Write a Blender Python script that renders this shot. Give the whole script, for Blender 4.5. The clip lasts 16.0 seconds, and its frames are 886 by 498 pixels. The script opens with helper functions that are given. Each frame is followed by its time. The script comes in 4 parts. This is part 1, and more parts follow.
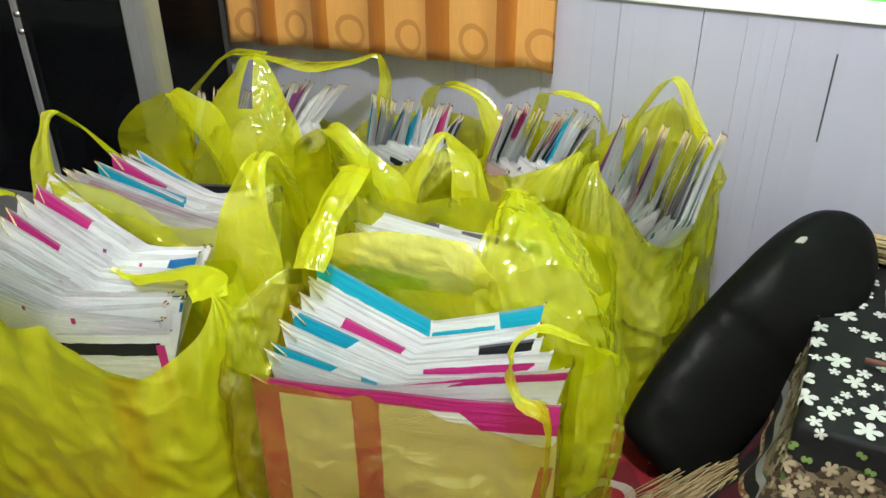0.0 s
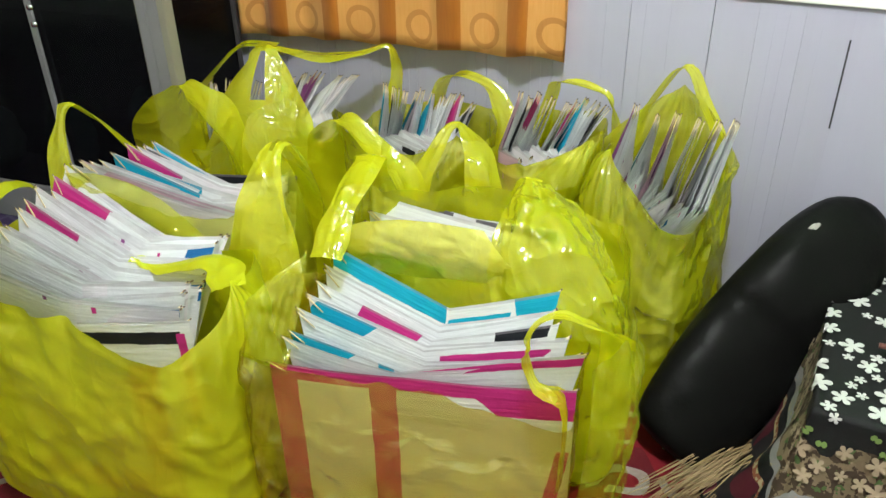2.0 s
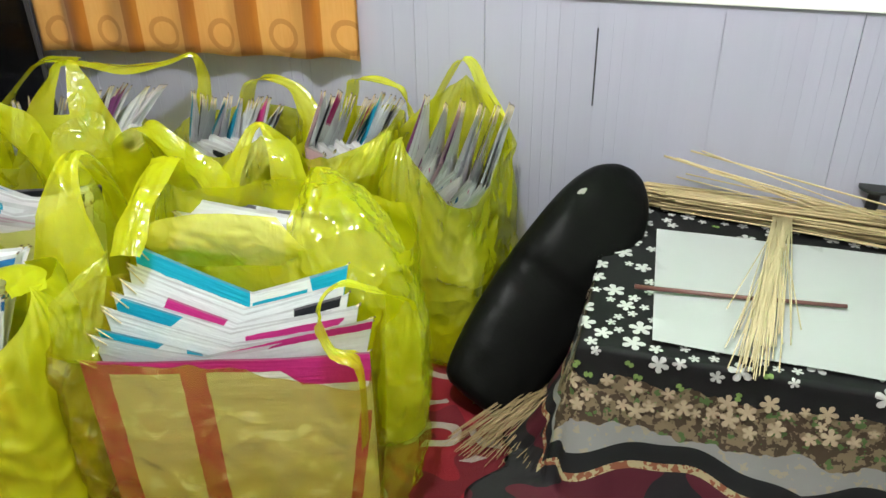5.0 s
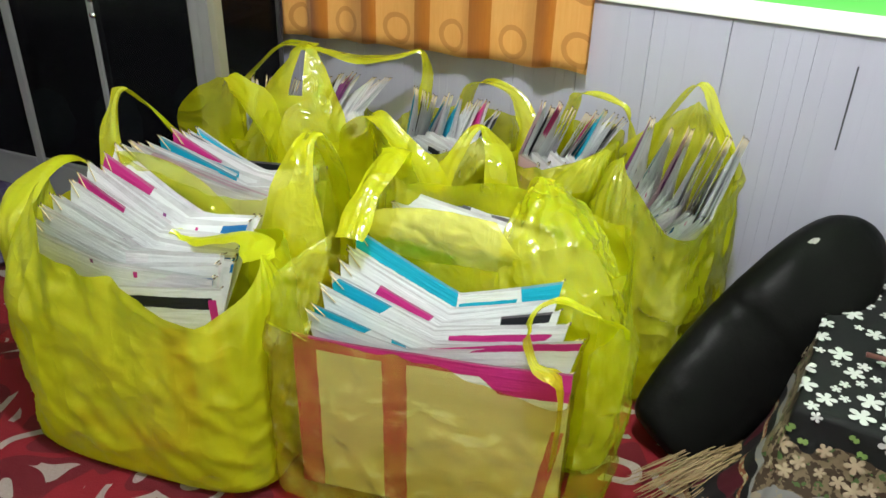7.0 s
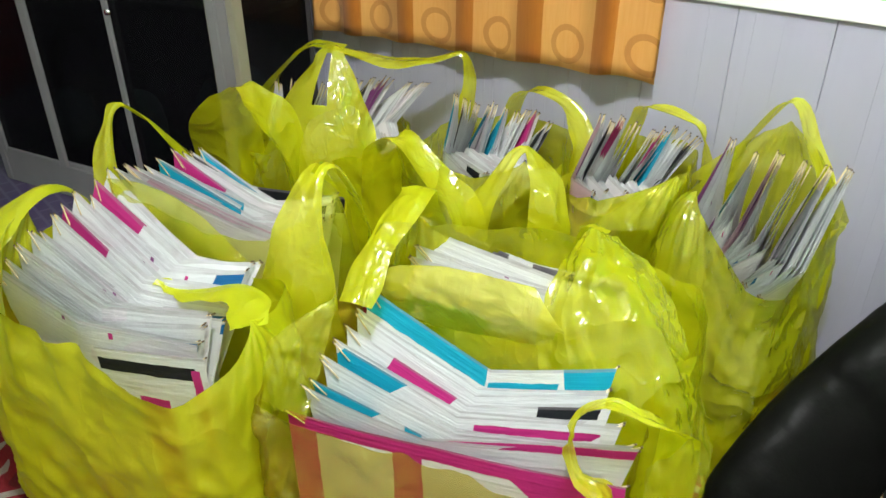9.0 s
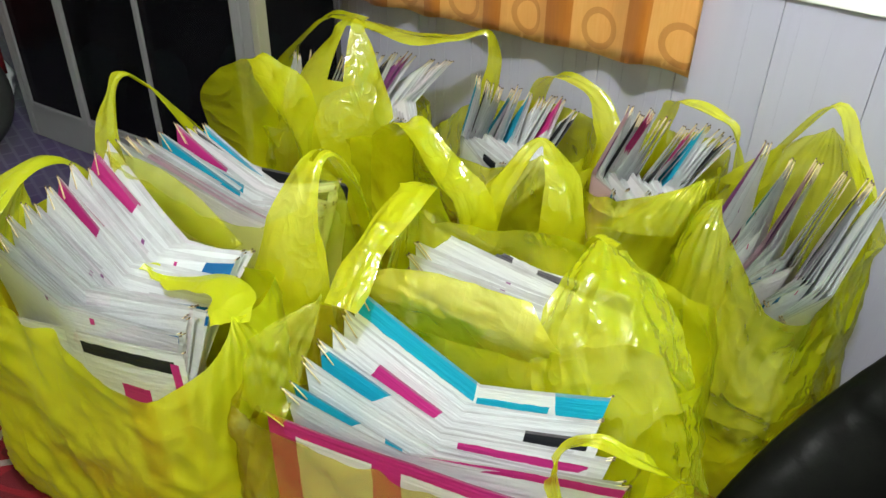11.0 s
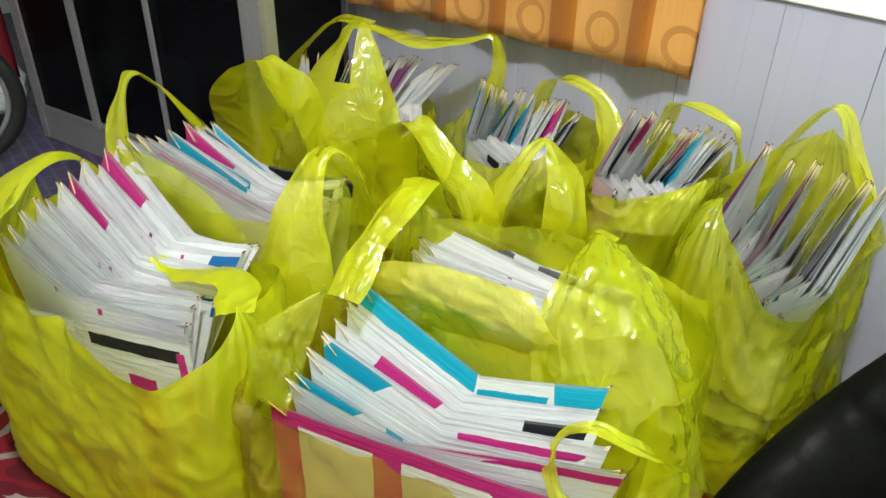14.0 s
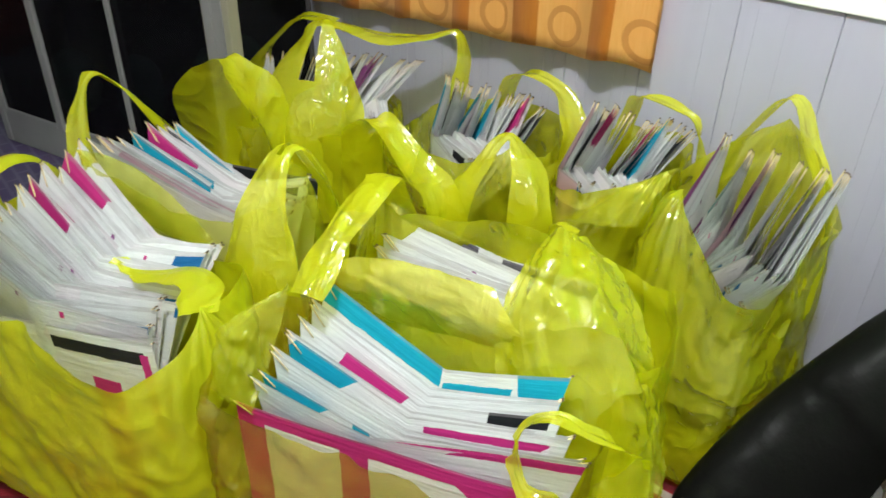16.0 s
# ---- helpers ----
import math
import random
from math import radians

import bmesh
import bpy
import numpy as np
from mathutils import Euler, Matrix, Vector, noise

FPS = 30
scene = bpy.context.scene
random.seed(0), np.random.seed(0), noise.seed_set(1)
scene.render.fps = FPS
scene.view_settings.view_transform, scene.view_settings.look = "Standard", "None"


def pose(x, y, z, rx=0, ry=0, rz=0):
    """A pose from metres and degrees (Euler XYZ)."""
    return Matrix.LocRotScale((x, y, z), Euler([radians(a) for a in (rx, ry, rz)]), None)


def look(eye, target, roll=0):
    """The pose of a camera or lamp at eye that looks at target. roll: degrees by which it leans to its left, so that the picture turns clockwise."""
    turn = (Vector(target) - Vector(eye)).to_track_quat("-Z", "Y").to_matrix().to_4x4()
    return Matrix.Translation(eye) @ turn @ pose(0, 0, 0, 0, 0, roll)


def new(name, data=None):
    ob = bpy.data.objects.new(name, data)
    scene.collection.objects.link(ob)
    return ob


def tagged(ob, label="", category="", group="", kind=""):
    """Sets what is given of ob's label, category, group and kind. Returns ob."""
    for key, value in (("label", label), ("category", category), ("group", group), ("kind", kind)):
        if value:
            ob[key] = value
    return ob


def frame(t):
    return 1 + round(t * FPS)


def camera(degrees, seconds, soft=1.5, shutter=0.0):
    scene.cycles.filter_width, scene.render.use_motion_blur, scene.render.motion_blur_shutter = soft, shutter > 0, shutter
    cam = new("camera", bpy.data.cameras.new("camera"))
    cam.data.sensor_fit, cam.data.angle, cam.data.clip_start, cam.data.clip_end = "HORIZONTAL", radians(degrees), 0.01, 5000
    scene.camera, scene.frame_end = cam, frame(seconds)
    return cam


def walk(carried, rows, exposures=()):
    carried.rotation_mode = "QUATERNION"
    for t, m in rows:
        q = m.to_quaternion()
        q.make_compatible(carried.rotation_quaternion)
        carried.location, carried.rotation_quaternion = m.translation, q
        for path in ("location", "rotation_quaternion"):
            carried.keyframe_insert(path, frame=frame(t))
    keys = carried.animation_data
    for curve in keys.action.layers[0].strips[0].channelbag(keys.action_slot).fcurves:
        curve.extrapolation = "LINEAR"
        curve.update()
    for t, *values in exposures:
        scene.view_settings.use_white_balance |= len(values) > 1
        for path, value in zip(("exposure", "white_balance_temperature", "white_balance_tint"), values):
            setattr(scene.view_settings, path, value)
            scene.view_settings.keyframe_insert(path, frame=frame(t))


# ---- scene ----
cam = camera(59.7, 16.0, shutter=0.5)
PATH = [
    (0, (0.889, -1.416, 1.098), (-0.266, -0.1, 0.132), -0.4),
    (0.5, (0.894, -1.415, 1.098), (-0.253, -0.093, 0.131), -0.4),
    (1, (0.894, -1.419, 1.096), (-0.247, -0.094, 0.125), -0.5),
    (1.5, (0.889, -1.425, 1.098), (-0.267, -0.119, 0.118), -0.8),
    (2, (0.885, -1.434, 1.098), (-0.275, -0.137, 0.113), -1.0),
    (2.5, (0.882, -1.443, 1.101), (-0.212, -0.092, 0.112), -0.4),
    (3, (0.912, -1.443, 1.101), (0.001, 0.031, 0.103), -0.7),
    (3.2, (0.924, -1.438, 1.091), (0.072, 0.072, 0.095), -0.5),
    (5.3, (1.075, -1.474, 1.119), (0.155, 0.013, 0.148), -1.5),
    (5.5, (1.065, -1.486, 1.109), (0.062, -0.047, 0.147), -1.7),
    (6, (1.048, -1.507, 1.105), (-0.104, -0.175, 0.157), -1.4),
    (6.5, (1.017, -1.512, 1.106), (-0.197, -0.238, 0.155), 0.1),
    (7, (0.969, -1.5, 1.106), (-0.251, -0.234, 0.153), 1.4),
    (7.5, (0.921, -1.501, 1.111), (-0.288, -0.217, 0.167), 1.3),
    (8, (0.873, -1.467, 1.111), (-0.356, -0.198, 0.172), 0.1),
    (8.2, (0.855, -1.425, 1.109), (-0.401, -0.188, 0.164), -0.7),
    (10.3, (0.786, -1.161, 1.123), (-0.549, -0.146, 0.033), 0.8),
    (10.5, (0.783, -1.167, 1.128), (-0.546, -0.151, 0.033), 0.9),
    (11, (0.78, -1.166, 1.125), (-0.548, -0.154, 0.024), 1.2),
    (11.5, (0.785, -1.174, 1.12), (-0.54, -0.157, 0.02), 1.7),
    (12, (0.796, -1.179, 1.118), (-0.526, -0.152, 0.023), 1.8),
    (12.5, (0.796, -1.173, 1.114), (-0.534, -0.147, 0.028), 1.8),
    (13, (0.796, -1.175, 1.112), (-0.548, -0.154, 0.04), 1.7),
    (13.5, (0.803, -1.174, 1.113), (-0.543, -0.157, 0.039), 1.6),
    (14, (0.807, -1.177, 1.112), (-0.546, -0.17, 0.038), 1.3),
    (14.5, (0.812, -1.18, 1.113), (-0.548, -0.178, 0.042), 1.1),
    (15, (0.817, -1.179, 1.113), (-0.542, -0.175, 0.042), 1.0),
    (15.5, (0.818, -1.173, 1.113), (-0.537, -0.166, 0.041), 1.0),
    (16, (0.824, -1.164, 1.113), (-0.491, -0.113, 0.033), 1.2),
]
walk(cam, [(t, look(eye, target, roll)) for t, eye, target, roll in PATH])

# ---- world and light ----
world = bpy.data.worlds.new("night")
scene.world = world
world.use_nodes = True
world.node_tree.nodes["Background"].inputs[0].default_value = (0.010, 0.012, 0.018, 1)
world.node_tree.nodes["Background"].inputs[1].default_value = 1.0


def lamp(name, where, watts, radius, colour):
    data = bpy.data.lights.new(name, "POINT")
    data.energy, data.shadow_soft_size, data.color = watts, radius, colour
    ob = new(name, data)
    ob.location = where
    return ob


lamp("ceiling_bulb_light", (0.66, -1.02, 2.30), 170, 0.06, (0.97, 1.0, 0.98))
scene.view_settings.exposure = 0.0


# ---- materials ----
def material(name):
    m = bpy.data.materials.new(name)
    m.use_nodes = True
    nt = m.node_tree
    return m, nt, nt.nodes["Principled BSDF"]


def node(nt, kind, **values):
    n = nt.nodes.new(kind)
    for k, v in values.items():
        n.inputs[k].default_value = v
    return n


def mathn(nt, op, a, b=0.0):
    n = nt.nodes.new("ShaderNodeMath")
    n.operation = op
    for i, v in enumerate((a, b)):
        if isinstance(v, (int, float)):
            n.inputs[i].default_value = v
        else:
            nt.links.new(v, n.inputs[i])
    return n.outputs[0]


def mixc(nt, fac, a, b):
    n = nt.nodes.new("ShaderNodeMix")
    n.data_type = "RGBA"
    for i, v in ((0, fac), (6, a), (7, b)):
        if isinstance(v, (int, float)):
            n.inputs[i].default_value = v
        elif isinstance(v, tuple):
            n.inputs[i].default_value = (*v, 1)
        else:
            nt.links.new(v, n.inputs[i])
    return n.outputs[2]


def coords(nt, kind="Object"):
    return nt.nodes.new("ShaderNodeTexCoord").outputs[kind]


def noise_of(nt, vec, scale, detail=4.0, rough=0.55):
    n = node(nt, "ShaderNodeTexNoise", Scale=scale, Detail=detail, Roughness=rough)
    nt.links.new(vec, n.inputs["Vector"])
    return n.outputs["Fac"]


def ramp(nt, fac, stops):
    n = nt.nodes.new("ShaderNodeValToRGB")
    e = n.color_ramp.elements
    while len(e) < len(stops):
        e.new(0.5)
    for el, (p, c) in zip(e, stops):
        el.position, el.color = p, (*c, 1)
    nt.links.new(fac, n.inputs[0])
    return n.outputs[0]


def bump(nt, bsdf, height, strength, distance=0.002):
    n = node(nt, "ShaderNodeBump", Strength=strength, Distance=distance)
    nt.links.new(height, n.inputs["Height"])
    nt.links.new(n.outputs[0], bsdf.inputs["Normal"])
    return n.outputs[0]


def plain(name, colour, rough=0.5, metal=0.0, vary=0.15, scale=12.0, bump_by=0.1, fine=90.0):
    """A coloured surface with stains at one scale and grain at another."""
    m, nt, b = material(name)
    v = coords(nt)
    low = tuple(c * (1 - vary) for c in colour)
    high = tuple(min(1, c * (1 + vary)) for c in colour)
    base = mixc(nt, noise_of(nt, v, scale), low, high)
    nt.links.new(base, b.inputs["Base Color"])
    b.inputs["Roughness"].default_value = rough
    b.inputs["Metallic"].default_value = metal
    bump(nt, b, noise_of(nt, v, fine), bump_by)
    return m


def film_material(name, colour, clear, tint, rough=0.22, relief=0.5, fine=1.0, shine=1.0):
    """Thin glossy plastic: some light passes straight through, tinted; the rest scatters."""
    m, nt, b = material(name)
    v = coords(nt)
    cloud = noise_of(nt, v, 9.0)
    skew = node(nt, "ShaderNodeMapping", Rotation=(0.55, 0.45, 0.2), Scale=(fine, fine, fine * 0.65))
    nt.links.new(v, skew.inputs[0])
    low, high = tuple(c * 0.9 for c in colour), colour
    base = mixc(nt, cloud, low, high)
    nt.links.new(base, b.inputs["Base Color"])
    b.inputs["Roughness"].default_value = rough
    b.inputs["Specular IOR Level"].default_value = 0.55
    def ridge(scale, detail, twist, power):
        n = node(nt, "ShaderNodeTexNoise", Scale=scale, Detail=detail, Distortion=twist)
        nt.links.new(skew.outputs[0], n.inputs["Vector"])
        away = mathn(nt, "ABSOLUTE", mathn(nt, "MULTIPLY", mathn(nt, "SUBTRACT", n.outputs["Fac"], 0.5), 3.2))
        return mathn(nt, "POWER", mathn(nt, "MAXIMUM", mathn(nt, "SUBTRACT", 1.0, away), 0.0), power)

    crease = mathn(nt, "ADD", mathn(nt, "MULTIPLY", ridge(5.0, 1.0, 0.6, 2.0), 0.9), mathn(nt, "MULTIPLY", ridge(15.0, 1.5, 1.0, 1.6), 0.22))
    bend = node(nt, "ShaderNodeTexNoise", Scale=6.0, Detail=1.0)
    nt.links.new(v, bend.inputs["Vector"])
    shift = nt.nodes.new("ShaderNodeVectorMath")
    shift.operation = "MULTIPLY_ADD"
    nt.links.new(bend.outputs["Color"], shift.inputs[0])
    shift.inputs[1].default_value = (0.35, 0.35, 0.35)
    nt.links.new(skew.outputs[0], shift.inputs[2])
    facet = node(nt, "ShaderNodeTexVoronoi", Scale=13.0)
    nt.links.new(shift.outputs[0], facet.inputs["Vector"])
    crease = mathn(nt, "ADD", crease, mathn(nt, "MULTIPLY", facet.outputs["Distance"], 0.5))
    nrm = bump(nt, b, crease, relief, 0.016)
    tr = nt.nodes.new("ShaderNodeBsdfTranslucent")
    nt.links.new(base, tr.inputs[0])
    nt.links.new(nrm, tr.inputs["Normal"])
    body = node(nt, "ShaderNodeMixShader", Fac=0.4)
    nt.links.new(b.outputs[0], body.inputs[1])
    nt.links.new(tr.outputs[0], body.inputs[2])
    see = nt.nodes.new("ShaderNodeBsdfTransparent")
    see.inputs[0].default_value = (*tint, 1)
    out = nt.nodes.new("ShaderNodeMixShader")
    amount = mathn(nt, "ADD", mathn(nt, "MULTIPLY", cloud, clear * 0.3), clear * 0.85)
    nt.links.new(amount, out.inputs[0])
    nt.links.new(body.outputs[0], out.inputs[1])
    nt.links.new(see.outputs[0], out.inputs[2])
    gloss = node(nt, "ShaderNodeBsdfGlossy", Roughness=rough * 0.8)
    nt.links.new(nrm, gloss.inputs["Normal"])
    rim = node(nt, "ShaderNodeLayerWeight", Blend=0.5)
    nt.links.new(nrm, rim.inputs["Normal"])
    coat = nt.nodes.new("ShaderNodeMixShader")
    edge = mathn(nt, "MULTIPLY", mathn(nt, "POWER", rim.outputs["Facing"], 4.0), 0.18)
    nt.links.new(mathn(nt, "MULTIPLY", mathn(nt, "ADD", edge, 0.045), shine), coat.inputs[0])
    nt.links.new(out.outputs[0], coat.inputs[1])
    nt.links.new(gloss.outputs[0], coat.inputs[2])
    nt.links.new(coat.outputs[0], nt.nodes["Material Output"].inputs[0])
    return m


FILM = film_material("thin_yellow_film", (0.73, 0.76, 0.03), 0.68, (0.96, 0.96, 0.46), 0.13, 0.6, 1.8)
FILM_MID = film_material("yellow_film", (0.72, 0.74, 0.012), 0.60, (0.96, 0.95, 0.28), 0.14, 0.6, 1.7)
FILM_LOOP = film_material("gathered_yellow_film", (0.79, 0.79, 0.012), 0.46, (0.95, 0.94, 0.30), 0.15, 0.5, 1.8)
FILM_MILKY = film_material("milky_yellow_film", (0.80, 0.77, 0.05), 0.40, (0.96, 0.95, 0.42), 0.13, 0.5, 1.5, 1.5)
FILM_THICK = film_material("dense_yellow_film", (0.65, 0.665, 0.012), 0.26, (0.94, 0.88, 0.16), 0.30, 0.30, 1.3, 0.7)
FILM_FRONT = film_material("clean_yellow_film", (0.56, 0.50, 0.03), 0.66, (0.92, 0.82, 0.38), 0.11, 1.0, 1.6, 1.8)

CYAN = (0.005, 0.33, 0.50)
PINK = (0.50, 0.025, 0.20)
BLACK = (0.012, 0.013, 0.018)
BLUE = (0.01, 0.12, 0.32)


def tissue(name, bands, sheer=0.32):
    """Kite paper. bands: rows of (u0, u1, v0, v1, slant, colour) in the sheet's own coordinates."""
    m, nt, b = material(name)
    uv = coords(nt, "UV")
    sep = nt.nodes.new("ShaderNodeSeparateXYZ")
    nt.links.new(uv, sep.inputs[0])
    u, w = sep.outputs[0], sep.outputs[1]
    v = coords(nt)
    col = mixc(nt, noise_of(nt, v, 14.0), (0.66, 0.67, 0.70), (0.78, 0.785, 0.80))
    rnd = nt.nodes.new("ShaderNodeObjectInfo").outputs["Random"]
    col = mixc(nt, mathn(nt, "MULTIPLY", mathn(nt, "GREATER_THAN", rnd, 0.80), 0.30), col, (0.74, 0.58, 0.66))
    wob = mathn(nt, "MULTIPLY", mathn(nt, "SUBTRACT", noise_of(nt, v, 30.0), 0.5), 0.015)
    long = node(nt, "ShaderNodeMapping", Scale=(5.0, 60.0, 1.0))
    nt.links.new(uv, long.inputs[0])
    ply = nt.nodes.new("ShaderNodeVectorMath")
    nt.links.new(long.outputs[0], ply.inputs[0])
    nt.links.new(mathn(nt, "MULTIPLY", rnd, 40.0), ply.inputs[1])
    folds = noise_of(nt, ply.outputs[0], 1.0, 3.0)
    # Fold lines tinted greyer: the shade of the creases is put into the colour.
    col = mixc(nt, mathn(nt, "MULTIPLY", mathn(nt, "GREATER_THAN", folds, 0.58), 0.07), col, (0.44, 0.43, 0.50))
    for u0, u1, v0, v1, slant, colour in bands:
        x = mathn(nt, "ADD", mathn(nt, "ADD", u, mathn(nt, "MULTIPLY", w, slant)), wob)
        y = mathn(nt, "ADD", w, wob)
        f = mathn(nt, "MULTIPLY", mathn(nt, "GREATER_THAN", x, u0), mathn(nt, "LESS_THAN", x, u1))
        f = mathn(nt, "MULTIPLY", f, mathn(nt, "MULTIPLY", mathn(nt, "GREATER_THAN", y, v0), mathn(nt, "LESS_THAN", y, v1)))
        col = mixc(nt, f, col, colour)
    # Glued hem, greyed to paint a thin edge shadow between stacked sheets.
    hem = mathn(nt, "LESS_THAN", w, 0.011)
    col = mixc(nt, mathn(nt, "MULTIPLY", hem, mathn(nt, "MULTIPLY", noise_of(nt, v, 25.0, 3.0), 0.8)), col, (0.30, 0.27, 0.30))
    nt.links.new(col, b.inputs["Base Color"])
    b.inputs["Roughness"].default_value = 0.62
    b.inputs["Specular IOR Level"].default_value = 0.25
    nrm = bump(nt, b, mathn(nt, "ADD", folds, mathn(nt, "MULTIPLY", noise_of(nt, v, 55.0, 3.0), 0.5)), 0.35, 0.006)
    tr = nt.nodes.new("ShaderNodeBsdfTranslucent")
    nt.links.new(col, tr.inputs[0])
    mx = node(nt, "ShaderNodeMixShader", Fac=sheer)
    nt.links.new(b.outputs[0], mx.inputs[1])
    nt.links.new(tr.outputs[0], mx.inputs[2])
    nt.links.new(mx.outputs[0], nt.nodes["Material Output"].inputs[0])
    return m


VIOLET = (0.22, 0.05, 0.20)
TEAL = (0.03, 0.20, 0.24)
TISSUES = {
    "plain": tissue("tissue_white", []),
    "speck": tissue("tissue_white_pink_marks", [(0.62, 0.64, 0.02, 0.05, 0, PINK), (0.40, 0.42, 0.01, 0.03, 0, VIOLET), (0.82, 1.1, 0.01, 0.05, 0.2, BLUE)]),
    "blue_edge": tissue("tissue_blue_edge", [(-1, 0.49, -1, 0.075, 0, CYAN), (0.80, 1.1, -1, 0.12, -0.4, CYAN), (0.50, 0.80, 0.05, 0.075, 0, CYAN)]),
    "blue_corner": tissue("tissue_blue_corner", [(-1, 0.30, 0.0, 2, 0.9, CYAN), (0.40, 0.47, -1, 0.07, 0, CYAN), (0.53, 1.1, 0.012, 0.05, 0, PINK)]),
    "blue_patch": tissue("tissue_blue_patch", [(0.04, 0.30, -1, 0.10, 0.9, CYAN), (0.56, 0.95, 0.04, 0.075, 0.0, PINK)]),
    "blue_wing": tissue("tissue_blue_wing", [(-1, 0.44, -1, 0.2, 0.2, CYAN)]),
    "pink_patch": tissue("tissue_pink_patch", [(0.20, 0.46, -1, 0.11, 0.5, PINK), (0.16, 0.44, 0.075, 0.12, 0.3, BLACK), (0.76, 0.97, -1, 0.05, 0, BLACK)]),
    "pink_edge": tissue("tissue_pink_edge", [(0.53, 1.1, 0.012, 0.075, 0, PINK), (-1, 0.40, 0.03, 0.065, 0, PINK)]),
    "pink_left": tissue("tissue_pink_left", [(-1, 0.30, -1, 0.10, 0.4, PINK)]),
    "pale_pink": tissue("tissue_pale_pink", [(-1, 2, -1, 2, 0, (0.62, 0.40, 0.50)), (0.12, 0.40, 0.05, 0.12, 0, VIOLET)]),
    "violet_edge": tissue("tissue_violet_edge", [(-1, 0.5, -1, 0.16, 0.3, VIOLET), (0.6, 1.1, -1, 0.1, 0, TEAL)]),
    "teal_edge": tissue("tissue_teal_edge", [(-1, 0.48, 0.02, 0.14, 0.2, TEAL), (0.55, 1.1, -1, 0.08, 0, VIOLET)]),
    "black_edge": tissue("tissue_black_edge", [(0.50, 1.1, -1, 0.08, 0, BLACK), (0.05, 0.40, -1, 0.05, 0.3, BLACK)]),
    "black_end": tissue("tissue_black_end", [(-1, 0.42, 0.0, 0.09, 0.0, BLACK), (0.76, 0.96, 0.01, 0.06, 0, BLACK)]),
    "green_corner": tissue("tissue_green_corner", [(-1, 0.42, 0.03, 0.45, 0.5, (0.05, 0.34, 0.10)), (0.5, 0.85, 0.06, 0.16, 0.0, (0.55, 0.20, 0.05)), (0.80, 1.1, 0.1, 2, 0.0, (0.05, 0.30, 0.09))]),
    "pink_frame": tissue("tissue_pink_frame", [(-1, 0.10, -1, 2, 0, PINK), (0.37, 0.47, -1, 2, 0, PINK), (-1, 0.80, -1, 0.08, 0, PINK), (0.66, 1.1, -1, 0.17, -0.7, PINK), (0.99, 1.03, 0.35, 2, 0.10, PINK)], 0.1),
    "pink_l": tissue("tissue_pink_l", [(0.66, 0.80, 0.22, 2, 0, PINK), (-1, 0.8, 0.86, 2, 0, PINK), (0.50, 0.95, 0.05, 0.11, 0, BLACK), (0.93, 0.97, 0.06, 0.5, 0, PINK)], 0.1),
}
SPLIT = plain("bamboo_split", (0.52, 0.40, 0.22), 0.6, 0, 0.3, 30, 0.2, 200)
SPLIT_DARK = plain("burnt_stick_tip", (0.10, 0.06, 0.035), 0.7)
BROOM_STICK = plain("broom_stick", (0.27, 0.18, 0.09), 0.6, 0, 0.3, 30, 0.2, 200)
STICK = plain("dark_stick", (0.13, 0.05, 0.045), 0.45)
PALE_SPLIT = plain("pale_bamboo_split", (0.50, 0.41, 0.24), 0.55, 0, 0.25, 25, 0.2, 200)


def wall_paint(name, colour, grime):
    m, nt, b = material(name)
    v = coords(nt)
    stretch = node(nt, "ShaderNodeMapping", Scale=(14.0, 14.0, 1.6))
    nt.links.new(v, stretch.inputs[0])
    rnd = nt.nodes.new("ShaderNodeObjectInfo").outputs["Random"]
    col = mixc(nt, noise_of(nt, stretch.outputs[0], 1.0, 6.0), tuple(c * 0.88 for c in colour), tuple(min(1, c * 1.08) for c in colour))
    col = mixc(nt, mathn(nt, "MULTIPLY", rnd, 0.16), col, grime)
    specks = mathn(nt, "GREATER_THAN", noise_of(nt, v, 70.0, 2.0), 0.76)
    col = mixc(nt, mathn(nt, "MULTIPLY", specks, 0.5), col, (0.2, 0.19, 0.2))
    nt.links.new(col, b.inputs["Base Color"])
    b.inputs["Roughness"].default_value = 0.42
    bump(nt, b, noise_of(nt, stretch.outputs[0], 4.0, 5.0), 0.25, 0.003)
    return m


LAVENDER = wall_paint("lavender_plank_paint", (0.36, 0.355, 0.44), (0.29, 0.28, 0.34))
GROOVE = plain("plank_groove", (0.32, 0.315, 0.39), 0.6)
GAP = plain("dark_gap", (0.03, 0.03, 0.035), 0.8)
TRIM = plain("white_trim_paint", (0.80, 0.80, 0.78), 0.4, 0, 0.06, 6)
GREEN = plain("green_wall_paint", (0.12, 0.55, 0.10), 0.45, 0, 0.08, 4)
# Pale tones of the unseen walls and ceiling, set high for bounced light.
PLASTER = plain("pale_bounce_wall", (0.76, 0.76, 0.74), 0.7, 0, 0.08, 3)
CEILING = plain("pale_bounce_ceiling", (0.80, 0.80, 0.79), 0.8, 0, 0.05, 3)
ALU = plain("dull_aluminium", (0.27, 0.26, 0.27), 0.42, 0.45, 0.12, 10, 0.05)
ALU_PALE = plain("cream_aluminium", (0.27, 0.25, 0.19), 0.45, 0.2, 0.1, 10, 0.05)
CHROME = plain("steel_lock", (0.6, 0.6, 0.6), 0.2, 1.0, 0.1)
DARK_IN = plain("dark_cabinet_inside", (0.030, 0.026, 0.028), 0.8, 0, 0.5, 9)
